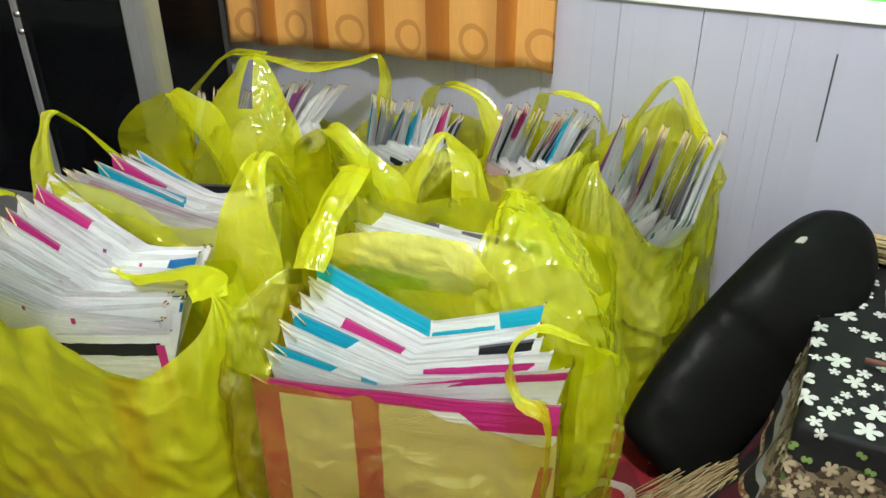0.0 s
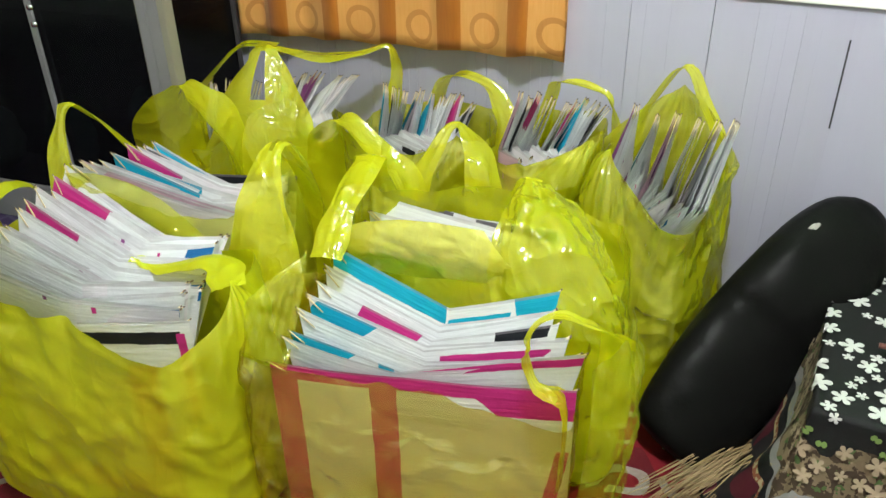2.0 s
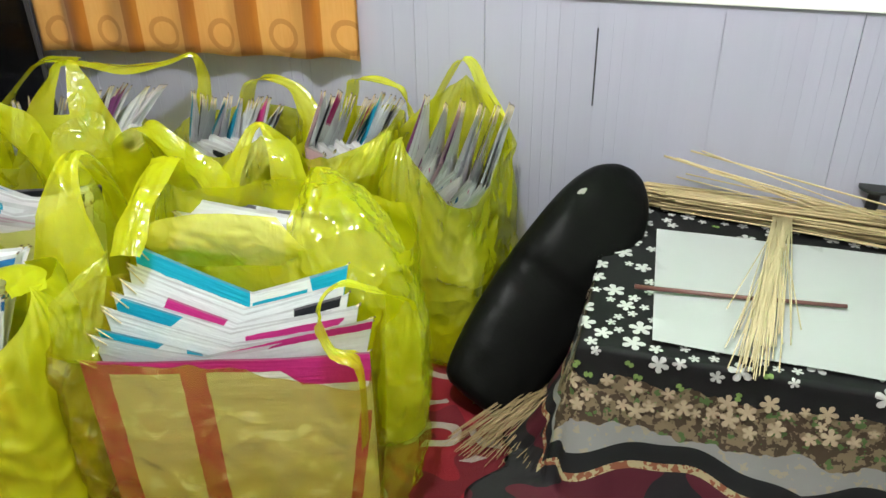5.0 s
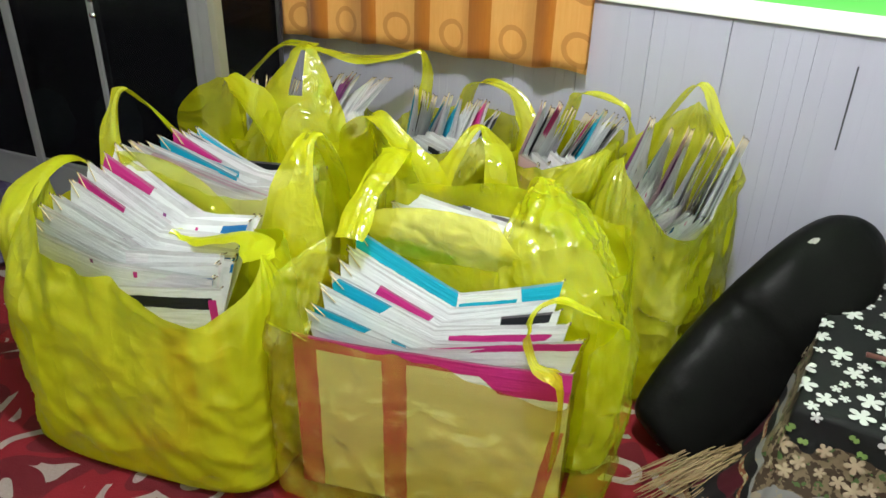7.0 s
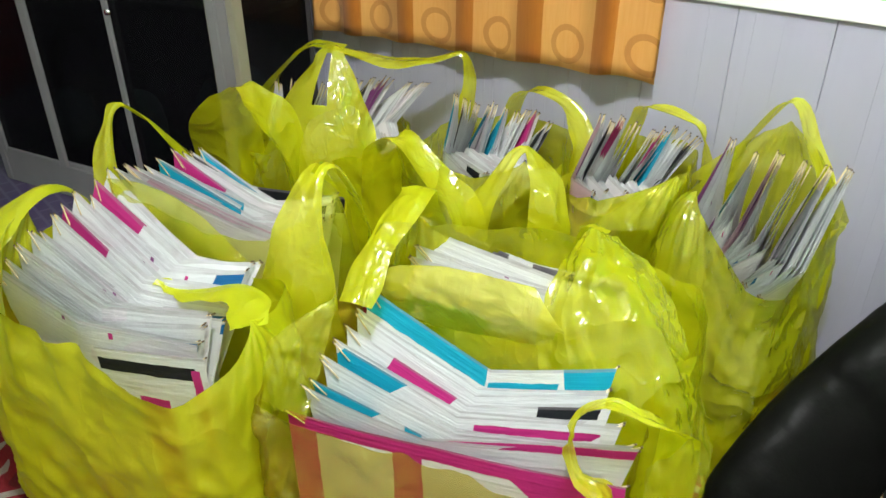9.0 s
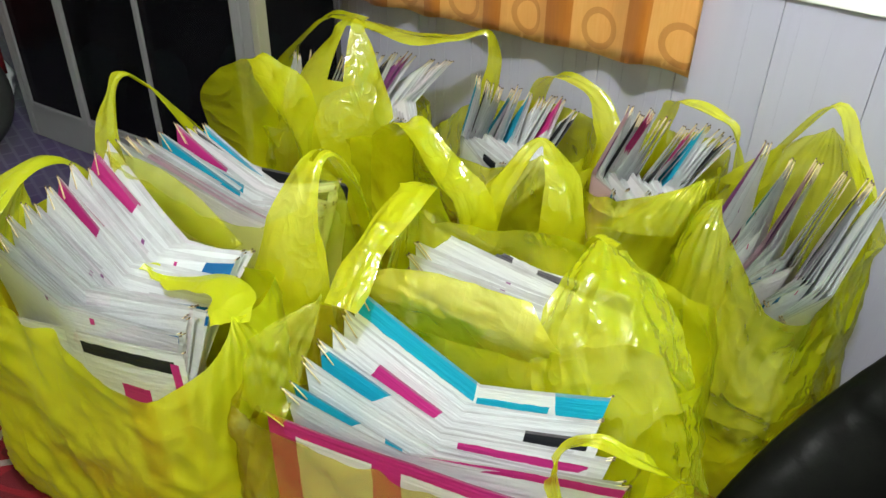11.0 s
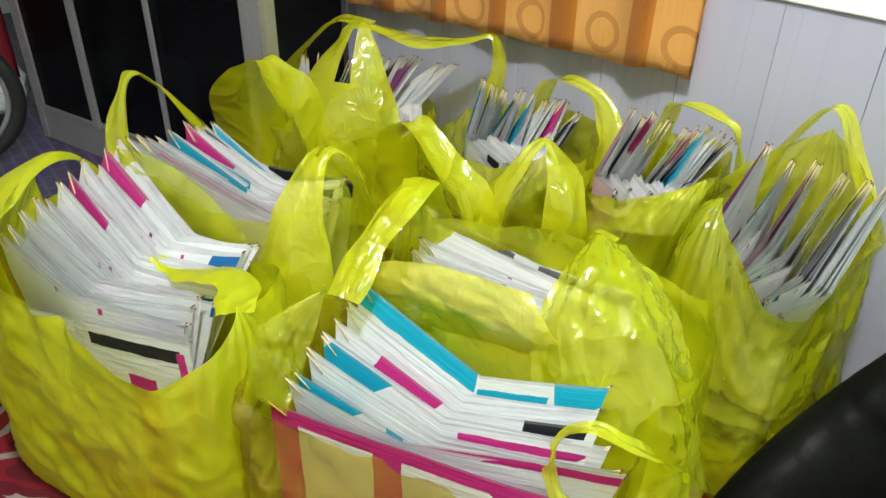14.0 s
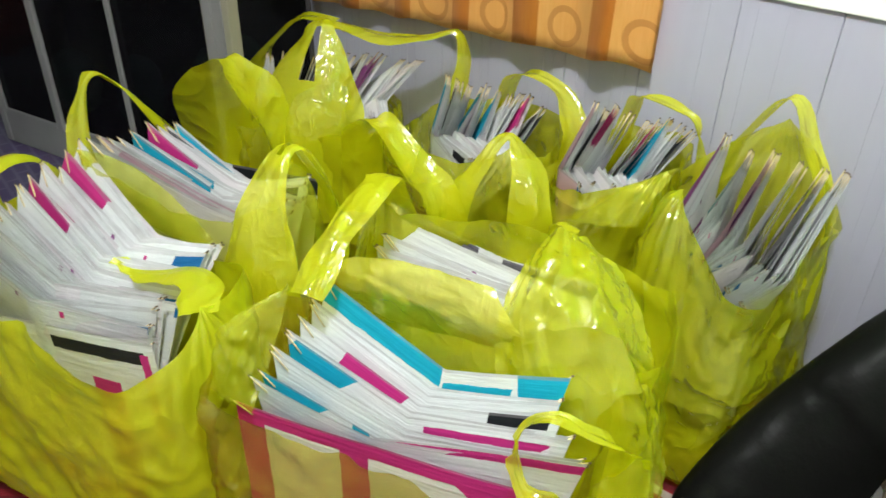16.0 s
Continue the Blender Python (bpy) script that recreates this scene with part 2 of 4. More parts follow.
# Colour of the teal reflections in the cabinet glass, put on solid lumps.
TEAL_THING = plain("dark_teal_reflection", (0.06, 0.12, 0.12), 0.8, 0, 0.5, 14)
RUBBER = plain("tyre_rubber", (0.010, 0.010, 0.010), 0.6, 0, 0.3, 20, 0.3, 60)
RED_CLOTH = plain("red_cloth", (0.26, 0.010, 0.02), 0.75, 0, 0.3, 9, 0.3, 300)
WHITE_PLASTIC = plain("crumpled_white_plastic", (0.62, 0.64, 0.66), 0.35, 0, 0.2, 20, 0.8, 30)


def glass_material():
    m, nt, b = material("dark_glass")
    b.inputs["Base Color"].default_value = (0.006, 0.006, 0.007, 1)
    b.inputs["Roughness"].default_value = 0.08
    b.inputs["Specular IOR Level"].default_value = 0.25
    see = nt.nodes.new("ShaderNodeBsdfTransparent")
    see.inputs[0].default_value = (0.55, 0.55, 0.55, 1)
    mx = node(nt, "ShaderNodeMixShader", Fac=0.6)
    nt.links.new(b.outputs[0], mx.inputs[1])
    nt.links.new(see.outputs[0], mx.inputs[2])
    nt.links.new(mx.outputs[0], nt.nodes["Material Output"].inputs[0])
    return m


GLASS = glass_material()


def carpet_material():
    """Red carpet with pale curls and dark red grounds."""
    m, nt, b = material("red_patterned_carpet")
    v = coords(nt)
    warp = node(nt, "ShaderNodeTexNoise", Scale=5.0, Detail=1.0)
    nt.links.new(v, warp.inputs["Vector"])
    add = nt.nodes.new("ShaderNodeVectorMath")
    add.operation = "MULTIPLY_ADD"
    nt.links.new(warp.outputs["Color"], add.inputs[0])
    add.inputs[1].default_value = (0.22, 0.22, 0)
    nt.links.new(v, add.inputs[2])
    rings = node(nt, "ShaderNodeTexVoronoi", Scale=5.0)
    nt.links.new(add.outputs[0], rings.inputs["Vector"])
    wave = mathn(nt, "SINE", mathn(nt, "MULTIPLY", rings.outputs["Distance"], 21.0))
    curl = mathn(nt, "MULTIPLY", mathn(nt, "GREATER_THAN", wave, 0.62), mathn(nt, "GREATER_THAN", noise_of(nt, v, 8.0, 1.0), 0.50))
    ground = mixc(nt, mathn(nt, "GREATER_THAN", noise_of(nt, add.outputs[0], 3.5, 2.0), 0.5), (0.30, 0.007, 0.018), (0.17, 0.005, 0.013))
    col = mixc(nt, curl, ground, (0.48, 0.40, 0.37))
    col = mixc(nt, mathn(nt, "MULTIPLY", noise_of(nt, v, 160.0, 2.0), 0.35), col, (0.10, 0.01, 0.02))
    nt.links.new(col, b.inputs["Base Color"])
    b.inputs["Roughness"].default_value = 0.9
    bump(nt, b, noise_of(nt, v, 420.0, 2.0), 0.6, 0.004)
    return m


CARPET = carpet_material()


def purple_floor():
    m, nt, b = material("purple_vinyl_floor")
    v = coords(nt)
    br = node(nt, "ShaderNodeTexBrick", Scale=6.0)
    br.inputs["Color1"].default_value = (0.028, 0.016, 0.065, 1)
    br.inputs["Color2"].default_value = (0.055, 0.042, 0.10, 1)
    br.inputs["Mortar"].default_value = (0.10, 0.09, 0.14, 1)
    br.inputs["Mortar Size"].default_value = 0.03
    nt.links.new(v, br.inputs["Vector"])
    col = mixc(nt, mathn(nt, "MULTIPLY", noise_of(nt, v, 6.0), 0.5), br.outputs[0], (0.06, 0.04, 0.12))
    nt.links.new(col, b.inputs["Base Color"])
    b.inputs["Roughness"].default_value = 0.35
    return m


PURPLE = purple_floor()


def curtain_material():
    """Orange curtain: pale panels between darker stripes, printed with rings."""
    m, nt, b = material("orange_ring_curtain")
    uv = coords(nt, "UV")
    sep = nt.nodes.new("ShaderNodeSeparateXYZ")
    nt.links.new(uv, sep.inputs[0])
    u, w = sep.outputs[0], sep.outputs[1]
    cell = mathn(nt, "FRACT", mathn(nt, "DIVIDE", mathn(nt, "ADD", u, 0.085), 0.208))
    stripe = mathn(nt, "LESS_THAN", cell, 0.36)
    grain = noise_of(nt, coords(nt), 8.0)
    weave = node(nt, "ShaderNodeMapping", Scale=(220.0, 220.0, 18.0))
    nt.links.new(coords(nt), weave.inputs[0])
    threads = noise_of(nt, weave.outputs[0], 1.0, 2.0)
    pale = mixc(nt, threads, (0.80, 0.40, 0.095), (0.90, 0.53, 0.17))
    deep = mixc(nt, threads, (0.56, 0.18, 0.015), (0.68, 0.26, 0.025))
    col = mixc(nt, stripe, pale, deep)
    du = mathn(nt, "MULTIPLY", mathn(nt, "SUBTRACT", cell, 0.69), 0.208)
    dv = mathn(nt, "SUBTRACT", mathn(nt, "FRACT", mathn(nt, "DIVIDE", mathn(nt, "ADD", w, 0.022), 0.150)), 0.5)
    dv = mathn(nt, "MULTIPLY", dv, 0.150)
    r = mathn(nt, "SQRT", mathn(nt, "ADD", mathn(nt, "MULTIPLY", du, du), mathn(nt, "MULTIPLY", dv, dv)))
    ring = mathn(nt, "MULTIPLY", mathn(nt, "GREATER_THAN", r, 0.030), mathn(nt, "LESS_THAN", r, 0.043))
    col = mixc(nt, mathn(nt, "MULTIPLY", ring, 0.55), col, (0.52, 0.19, 0.03))
    col = mixc(nt, mathn(nt, "MULTIPLY", grain, 0.12), col, (0.45, 0.16, 0.02))
    nt.links.new(col, b.inputs["Base Color"])
    b.inputs["Roughness"].default_value = 0.55
    b.inputs["Sheen Weight"].default_value = 0.2
    bump(nt, b, threads, 0.2, 0.001)
    return m


CURTAIN = curtain_material()


def leather_material():
    m, nt, b = material("black_vinyl_leather")
    v = coords(nt)
    nt.links.new(mixc(nt, noise_of(nt, v, 9.0), (0.003, 0.003, 0.003), (0.006, 0.006, 0.0055)), b.inputs["Base Color"])
    nt.links.new(mathn(nt, "ADD", mathn(nt, "MULTIPLY", noise_of(nt, v, 14.0), 0.2), 0.32), b.inputs["Roughness"])
    h = mathn(nt, "ADD", mathn(nt, "MULTIPLY", noise_of(nt, v, 240.0, 2.0), 0.15), noise_of(nt, v, 22.0, 3.0))
    b.inputs["Specular IOR Level"].default_value = 0.05
    bump(nt, b, h, 0.35, 0.006)
    return m


LEATHER = leather_material()
SEAM = plain("black_piping", (0.02, 0.02, 0.02), 0.45)
FOAM = plain("torn_foam", (0.30, 0.29, 0.26), 0.9)
BLACK_BASE = plain("black_seat_base", (0.012, 0.012, 0.013), 0.6)


# ---- mesh helpers ----
def part(name, bm, mat, parent=None, label="", smooth=True):
    me = bpy.data.meshes.new(name)
    for f in bm.faces:
        f.smooth = smooth
    bm.to_mesh(me)
    bm.free()
    for x in (mat if isinstance(mat, (list, tuple)) else (mat,)):
        me.materials.append(x)
    ob = new(name, me)
    if parent is not None:
        ob.parent = parent
        ob.matrix_parent_inverse = parent.matrix_basis.inverted()
    if label:
        tagged(ob, label)
    return ob


def thing(name, where, label, category, group="", kind=""):
    ob = new(name)
    ob.matrix_basis = Matrix.Translation(where) if not isinstance(where, Matrix) else where
    ob.empty_display_size = 0.05
    return tagged(ob, label, category, group, kind)


def box(bm, lo, hi, m=None, bev=0.0):
    c = [(a + b) / 2 for a, b in zip(lo, hi)]
    s = [abs(b - a) for a, b in zip(lo, hi)]
    r = bmesh.ops.create_cube(bm, size=1.0, matrix=Matrix.LocRotScale(c, None, s))
    vs = r["verts"]
    if bev:
        es = list({e for v in vs for e in v.link_edges})
        rb = bmesh.ops.bevel(bm, geom=es, offset=bev, segments=2, affect="EDGES")
        vs = list({v for f in rb["faces"] for v in f.verts} | {v for v in vs if v.is_valid})
    if m is not None:
        bmesh.ops.transform(bm, matrix=m, verts=vs)
    return vs


def boxed(lo, hi, m=None, bev=0.0):
    bm = bmesh.new()
    box(bm, lo, hi, m, bev)
    return bm


def tube(bm, pts, radius, sides=6, taper=None):
    """A round rod along points."""
    pts = [Vector(p) for p in pts]
    rows = []
    for i, p in enumerate(pts):
        d = (pts[min(i + 1, len(pts) - 1)] - pts[max(i - 1, 0)]).normalized()
        side = d.orthogonal().normalized()
        up = d.cross(side)
        r = radius * (taper[i] if taper else 1)
        rows.append([bm.verts.new(p + r * (math.cos(a) * side + math.sin(a) * up)) for a in (2 * math.pi * k / sides for k in range(sides))])
    for a, b in zip(rows, rows[1:]):
        for k in range(sides):
            bm.faces.new((a[k], a[(k + 1) % sides], b[(k + 1) % sides], b[k]))
    bm.faces.new(rows[0][::-1])
    bm.faces.new(rows[-1])


def spline(pts, n):
    """Points on a smooth curve through the given ones; each may carry more numbers after x, y, z."""
    p = np.array(pts, float)
    p = np.vstack([2 * p[0] - p[1], p, 2 * p[-1] - p[-2]])
    out = []
    for k in range(n):
        t = k / (n - 1) * (len(p) - 3)
        i = min(int(t), len(p) - 4)
        f = t - i
        a, b, c, d = p[i:i + 4]
        out.append(0.5 * (2 * b + (c - a) * f + (2 * a - 5 * b + 4 * c - d) * f ** 2 + (3 * b - a - 3 * c + d) * f ** 3))
    return out


def grid(bm, rows, closed=False, uvs=None):
    """Quads between rows of points."""
    vs = [[bm.verts.new(p) for p in row] for row in rows]
    lay = bm.loops.layers.uv.verify() if uvs else None
    n = len(vs[0])
    for i in range(len(vs) - 1):
        for j in range(n if closed else n - 1):
            k = (j + 1) % n
            f = bm.faces.new((vs[i][j], vs[i][k], vs[i + 1][k], vs[i + 1][j]))
            if uvs:
                for lp, (a, b) in zip(f.loops, ((i, j), (i, k), (i + 1, k), (i + 1, j))):
                    lp[lay].uv = uvs[a][b]
    return vs


# ---- the wall frame: s along the wall, d out into the room ----
WALL_TURN = math.radians(11.3)
WALL_U = Vector((math.cos(WALL_TURN), math.sin(WALL_TURN), 0))
WALL_N = Vector((math.sin(WALL_TURN), -math.cos(WALL_TURN), 0))
WALL_O = Vector((0.30, 0.178, 0))
WALL = Matrix(((WALL_U.x, WALL_N.x, 0, WALL_O.x), (WALL_U.y, WALL_N.y, 0, WALL_O.y), (0, 0, 1, 0), (0, 0, 0, 1)))
PLANK = 0.088

# ---- structure ----
part("floor", boxed((-3.6, -3.4, -0.08), (2.9, 1.6, -0.006)), PURPLE, smooth=False)
tagged(bpy.data.objects["floor"], "purple patterned vinyl floor", "floor", kind="structure")
carpet_bm = bmesh.new()
NX, NY = 70, 70
carpet_rows = []
for i in range(NY + 1):
    row = []
    for j in range(NX + 1):
        x, y = -1.25 + 3.9 * j / NX, -2.9 + 3.05 * i / NY
        row.append((x, y, -0.001 + 0.0012 * noise.noise((x * 4, y * 4, 0))))
    carpet_rows.append(row)
grid(carpet_bm, carpet_rows)
bmesh.ops.solidify(carpet_bm, geom=carpet_bm.faces[:], thickness=0.004)
carpet = part("carpet", carpet_bm, CARPET)
carpet.location = (0, 0, 0)
tagged(carpet, "red carpet with pale curling pattern on the floor", "carpet")

wall_back = part("wall_north", boxed((-4.0, -0.12, -0.08), (2.7, -0.012, 2.62), WALL), GROOVE, smooth=False)
tagged(wall_back, "wall with lavender planks below and green paint above", "wall", kind="structure")
part("green_panel", boxed((-4.0, -0.012, 0.80), (2.7, -0.004, 2.6), WALL), GREEN, wall_back, "bright green painted upper wall", False)
trim = part("trim", boxed((-4.0, -0.010, 0.763), (2.7, 0.008, 0.803), WALL, 0.002), TRIM, smooth=False)
tagged(trim, "white painted dado rail along the wall", "trim", kind="structure")
# Three walls and a ceiling out of view, added to bounce the lamp's light.
part("wall_east", boxed((2.62, -3.4, -0.08), (2.74, 1.6, 2.62)), PLASTER, smooth=False)
part("wall_west", boxed((-3.72, -3.4, -0.08), (-3.6, 1.6, 2.62)), PLASTER, smooth=False)
part("wall_south", boxed((-3.72, -3.52, -0.08), (2.74, -3.4, 2.62)), PLASTER, smooth=False)
part("ceiling", boxed((-3.72, -3.52, 2.56), (2.74, 1.6, 2.66)), CEILING, smooth=False)
for n in ("wall_east", "wall_west", "wall_south"):
    tagged(bpy.data.objects[n], "unseen pale room wall, added to bounce the lamp's light", "wall", kind="structure")
tagged(bpy.data.objects["ceiling"], "unseen pale ceiling, added to bounce the lamp's light", "ceiling", kind="structure")


# ---- curtain ----
def build_curtain():
    """Hangs just off the wall; its hem waves and drops a little towards one end."""
    ob = thing("curtain", WALL @ Vector((-0.85, 0.05, 0.58)), "orange curtain with darker stripes and printed rings, hanging over the wall", "curtain")
    bm = bmesh.new()
    s0, s1 = -1.36, -0.392
    nu, nv = 130, 24
    rows, uvs = [], []
    for i in range(nv + 1):
        row, uv = [], []
        v = i / nv
        for j in range(nu + 1):
            u = j / nu
            s = s0 + (s1 - s0) * u
            arc = u * 1.12
            fold = 0.013 * math.sin(arc * 2 * math.pi / 0.208 + 2.4) + 0.004 * math.sin(arc * 37 + 2.0)
            hem = 0.553 + 0.045 * u ** 0.8 + 0.006 * math.sin(arc * 2 * math.pi / 0.208 + 1.9) * (0.4 + u)
            z = hem + (1.30 - hem) * v
            lean = 0.012 * (1 - v) + 0.006 * noise.noise((s * 6, v * 3, 2))
            row.append(WALL @ Vector((s + 0.006 * math.sin(arc * 40) , 0.038 + fold * (1 - 0.25 * v) + lean, z)))
            uv.append((arc, z - hem))
        rows.append(row)
        uvs.append(uv)
    grid(bm, rows, uvs=uvs)
    bmesh.ops.solidify(bm, geom=bm.faces[:], thickness=0.0015)
    part("curtain_panel", bm, CURTAIN, ob)
    rod = bmesh.new()
    tube(rod, [WALL @ Vector((s, 0.055, 1.30)) for s in (-1.5, -0.9, -0.3)], 0.011, 10)
    part("curtain_rod", rod, ALU, ob)


build_curtain()


# ---- glazed cabinet ----
CAB = Matrix.Translation((-0.924, -0.434, 0)) @ Matrix.Rotation(math.radians(21.5), 4, "Z")


def build_cabinet():
    """Aluminium showcase, front along -x of its own frame, right front corner at its origin."""
    ob = thing("display_cabinet", CAB, "aluminium display cabinet with dark glass doors", "cabinet")
    W, D, Hh = 1.085, 0.30, 1.75

    def bar(name, lo, hi, mat=ALU, parent=ob):
        return part(name, boxed(lo, hi, CAB, 0.002), mat, parent, smooth=False)

    bar("plinth", (-W, 0.004, -0.004), (0, 0.03, 0.105))
    bar("top_rail", (-W, 0.004, Hh - 0.06), (0, 0.03, Hh))
    bar("corner_post", (-0.050, 0.0, 0.0), (-0.016, 0.035, Hh))
    # Side face of the same post, its yellowish light painted as a cream tone.
    bar("corner_post", (-0.016, 0.0, 0.0), (0.006, 0.035, Hh), ALU_PALE)
    bar("corner_post", (-W - 0.006, 0.0, 0.0), (-W + 0.022, 0.035, Hh))
    bar("side_rail", (-0.03, 0.035, 0.0), (0, D, 0.10))
    bar("side_rail", (-0.03, 0.035, Hh - 0.05), (0, D, Hh))
    bar("back_panel", (-W, D, 0.0), (0, D + 0.012, Hh), DARK_IN)
    bar("side_panel", (-W, 0.035, 0.0), (-W + 0.01, D, Hh), DARK_IN)
    bar("base_shelf", (-W + 0.012, 0.036, 0.06), (-0.034, D - 0.002, 0.075), DARK_IN)
    bar("shelf", (-W + 0.012, 0.09, 0.62), (-0.034, D - 0.002, 0.635), DARK_IN)
    bar("roof", (-W, 0.032, Hh - 0.012), (-0.002, D - 0.002, Hh - 0.001), DARK_IN)
    for x0, x1, y in ((-W + 0.024, -0.762, 0.006), (-0.792, -0.412, 0.016), (-0.442, -0.05, 0.006)):
        d = bar("glass_door", (x0, y - 0.008, 0.105), (x0 + 0.020, y + 0.004, Hh - 0.06))
        bar("door_stile", (x1 - 0.030, y - 0.008, 0.105), (x1, y + 0.004, Hh - 0.06), ALU, d)
        bar("door_bead", (x1 - 0.034, y - 0.006, 0.107), (x1 - 0.030, y + 0.006, Hh - 0.062), ALU_PALE, d)
        bar("door_rail", (x0 + 0.02, y - 0.008, 0.105), (x1 - 0.03, y + 0.004, 0.122), ALU, d)
        bar("pane", (x0 + 0.02, y - 0.003, 0.122), (x1 - 0.034, y, Hh - 0.06), GLASS, d)
    bar("side_pane", (-0.012, 0.036, 0.10), (-0.008, D - 0.001, Hh - 0.05), GLASS)
    for z in (0.62, 0.665):
        lock = bmesh.new()
        m = CAB @ Matrix.Translation((-0.427, 0.004, z)) @ Matrix.Rotation(math.pi / 2, 4, "X")
        bmesh.ops.create_cone(lock, cap_ends=True, segments=16, radius1=0.011, radius2=0.008, depth=0.014, matrix=m)
        part("lock", lock, CHROME, ob)
    rng = random.Random(4)
    # Lumps added behind the panes to give the glass its teal reflections.
    for x, z0, w, h in ((-0.12, 0.076, 0.12, 0.40), (-0.27, 0.076, 0.10, 0.34), (-0.58, 0.076, 0.16, 0.26), (-0.90, 0.076, 0.18, 0.22), (-0.7, 0.636, 0.14, 0.2)):
        bm = bmesh.new()
        bmesh.ops.create_icosphere(bm, subdivisions=3, radius=1.0)
        for v in bm.verts:
            k = 1 + 0.35 * noise.noise(v.co * 2.2 + Vector((x * 9, 0, 0)))
            v.co = CAB @ Vector((x + v.co.x * w * 0.5 * k, 0.17 + v.co.y * 0.07 * k, z0 + h / 2 + v.co.z * h / 2))
        tagged(part("teal_reflection_lump", bm, TEAL_THING), "dark teal lump added for the teal reflections in the cabinet glass", "cloth bundle", "bundles in the cabinet")


build_cabinet()


# ---- kites ----
def kite(where_l, where_v, where_r, style, seed, label, low=0.05, taper=0.35, lean=0.0):
    """A square paper kite bent into a V: two upper corners, the fold between them, and the body below."""
    rng = random.Random(seed)
    L, V, R = Vector(where_l), Vector(where_v), Vector(where_r)
    ob = thing("paper_kite", V, label, "kite", "kites packed in the bags")
    nu, nv = 16, 12
    rows, uvs = [], []
    sag = rng.uniform(-0.002, 0.004)
    for j in range(nv + 1):
        v = j / nv
        row, uv = [], []
        for i in range(nu + 1):
            u = i / nu
            k = abs(u - 0.5) * 2
            end = L if u < 0.5 else R
            keep = 1 - taper * v
            p = V.lerp(end, k * keep)
            zt = V.z + (end.z - V.z) * k - sag * math.sin(math.pi * k)
            z = zt + (low - zt) * v
            n = (0.004 if taper else 0.0025) * noise.noise((p.x * 11 + seed, p.y * 11, z * 9)) * (0.2 + v)
            side = (R - L).cross(Vector((0, 0, 1))).normalized()
            q = Vector((p.x, p.y, z)) + side * (n + lean * min(1.0, (zt - z) / 0.13))
            crumple = 0.005 * noise.noise((u * 7 + seed * 1.7, v * 5, seed)) + 0.0035 * noise.noise((u * 6 + v * 9 + seed, v * 26, seed * 2.3))
            q += side * crumple * min(1.0, 3 * v) * (1.0 if taper else 0.3)
            row.append(q)
            uv.append((u, v))
        rows.append(row)
        uvs.append(uv)
    bm = bmesh.new()
    grid(bm, rows, uvs=uvs)
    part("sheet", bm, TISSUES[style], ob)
    for end, k in ((L, 0), (R, nu)):
        bm = bmesh.new()
        a = rows[0][k]
        b = rows[2][nu // 4 if k == 0 else nu - nu // 4]
        out = (a - b).normalized()
        off = Vector((0, 0, 1)).cross(out).normalized() * 0.0022
        tube(bm, [a + out * 0.002 + off, a.lerp(b, 0.12) + off, a.lerp(b, 0.25) + off], 0.0011, 5)
        part("spar", bm, SPLIT, ob)
        tip = bmesh.new()
        tube(tip, [a + out * 0.0045 + off, a + out * 0.0015 + off], 0.0014, 5)
        part("spar_tip", tip, SPLIT_DARK, ob)
    return ob


STYLE_WORDS = {
    "plain": "white tissue paper kite standing in a yellow bag",
    "speck": "white tissue kite with small pink marks in a bag",
    "blue_edge": "white tissue kite with a turquoise upper edge in a bag",
    "blue_corner": "white tissue kite with a turquoise corner in a bag",
    "blue_patch": "white tissue kite with turquoise patches in a bag",
    "pink_patch": "white tissue kite with pink and black patches in a bag",
    "pink_edge": "white tissue kite with a magenta stripe in a bag",
    "pink_left": "white tissue kite with a magenta corner in a bag",
    "blue_wing": "white tissue kite with one turquoise wing in a bag",
    "pale_pink": "pale pink tissue kite folded in a yellow bag",
    "violet_edge": "white tissue kite with a dark violet edge in a bag",
    "teal_edge": "white tissue kite with a dark teal edge in a bag",
    "black_edge": "white tissue kite with a black upper edge in a bag",
    "black_end": "white tissue kite with black stripes in a bag",
    "green_corner": "white tissue kite with a green corner in a bag",
    "pink_frame": "white kite with magenta bands against the bag's front",
    "pink_l": "white kite with pink bands against the bag's side",
}


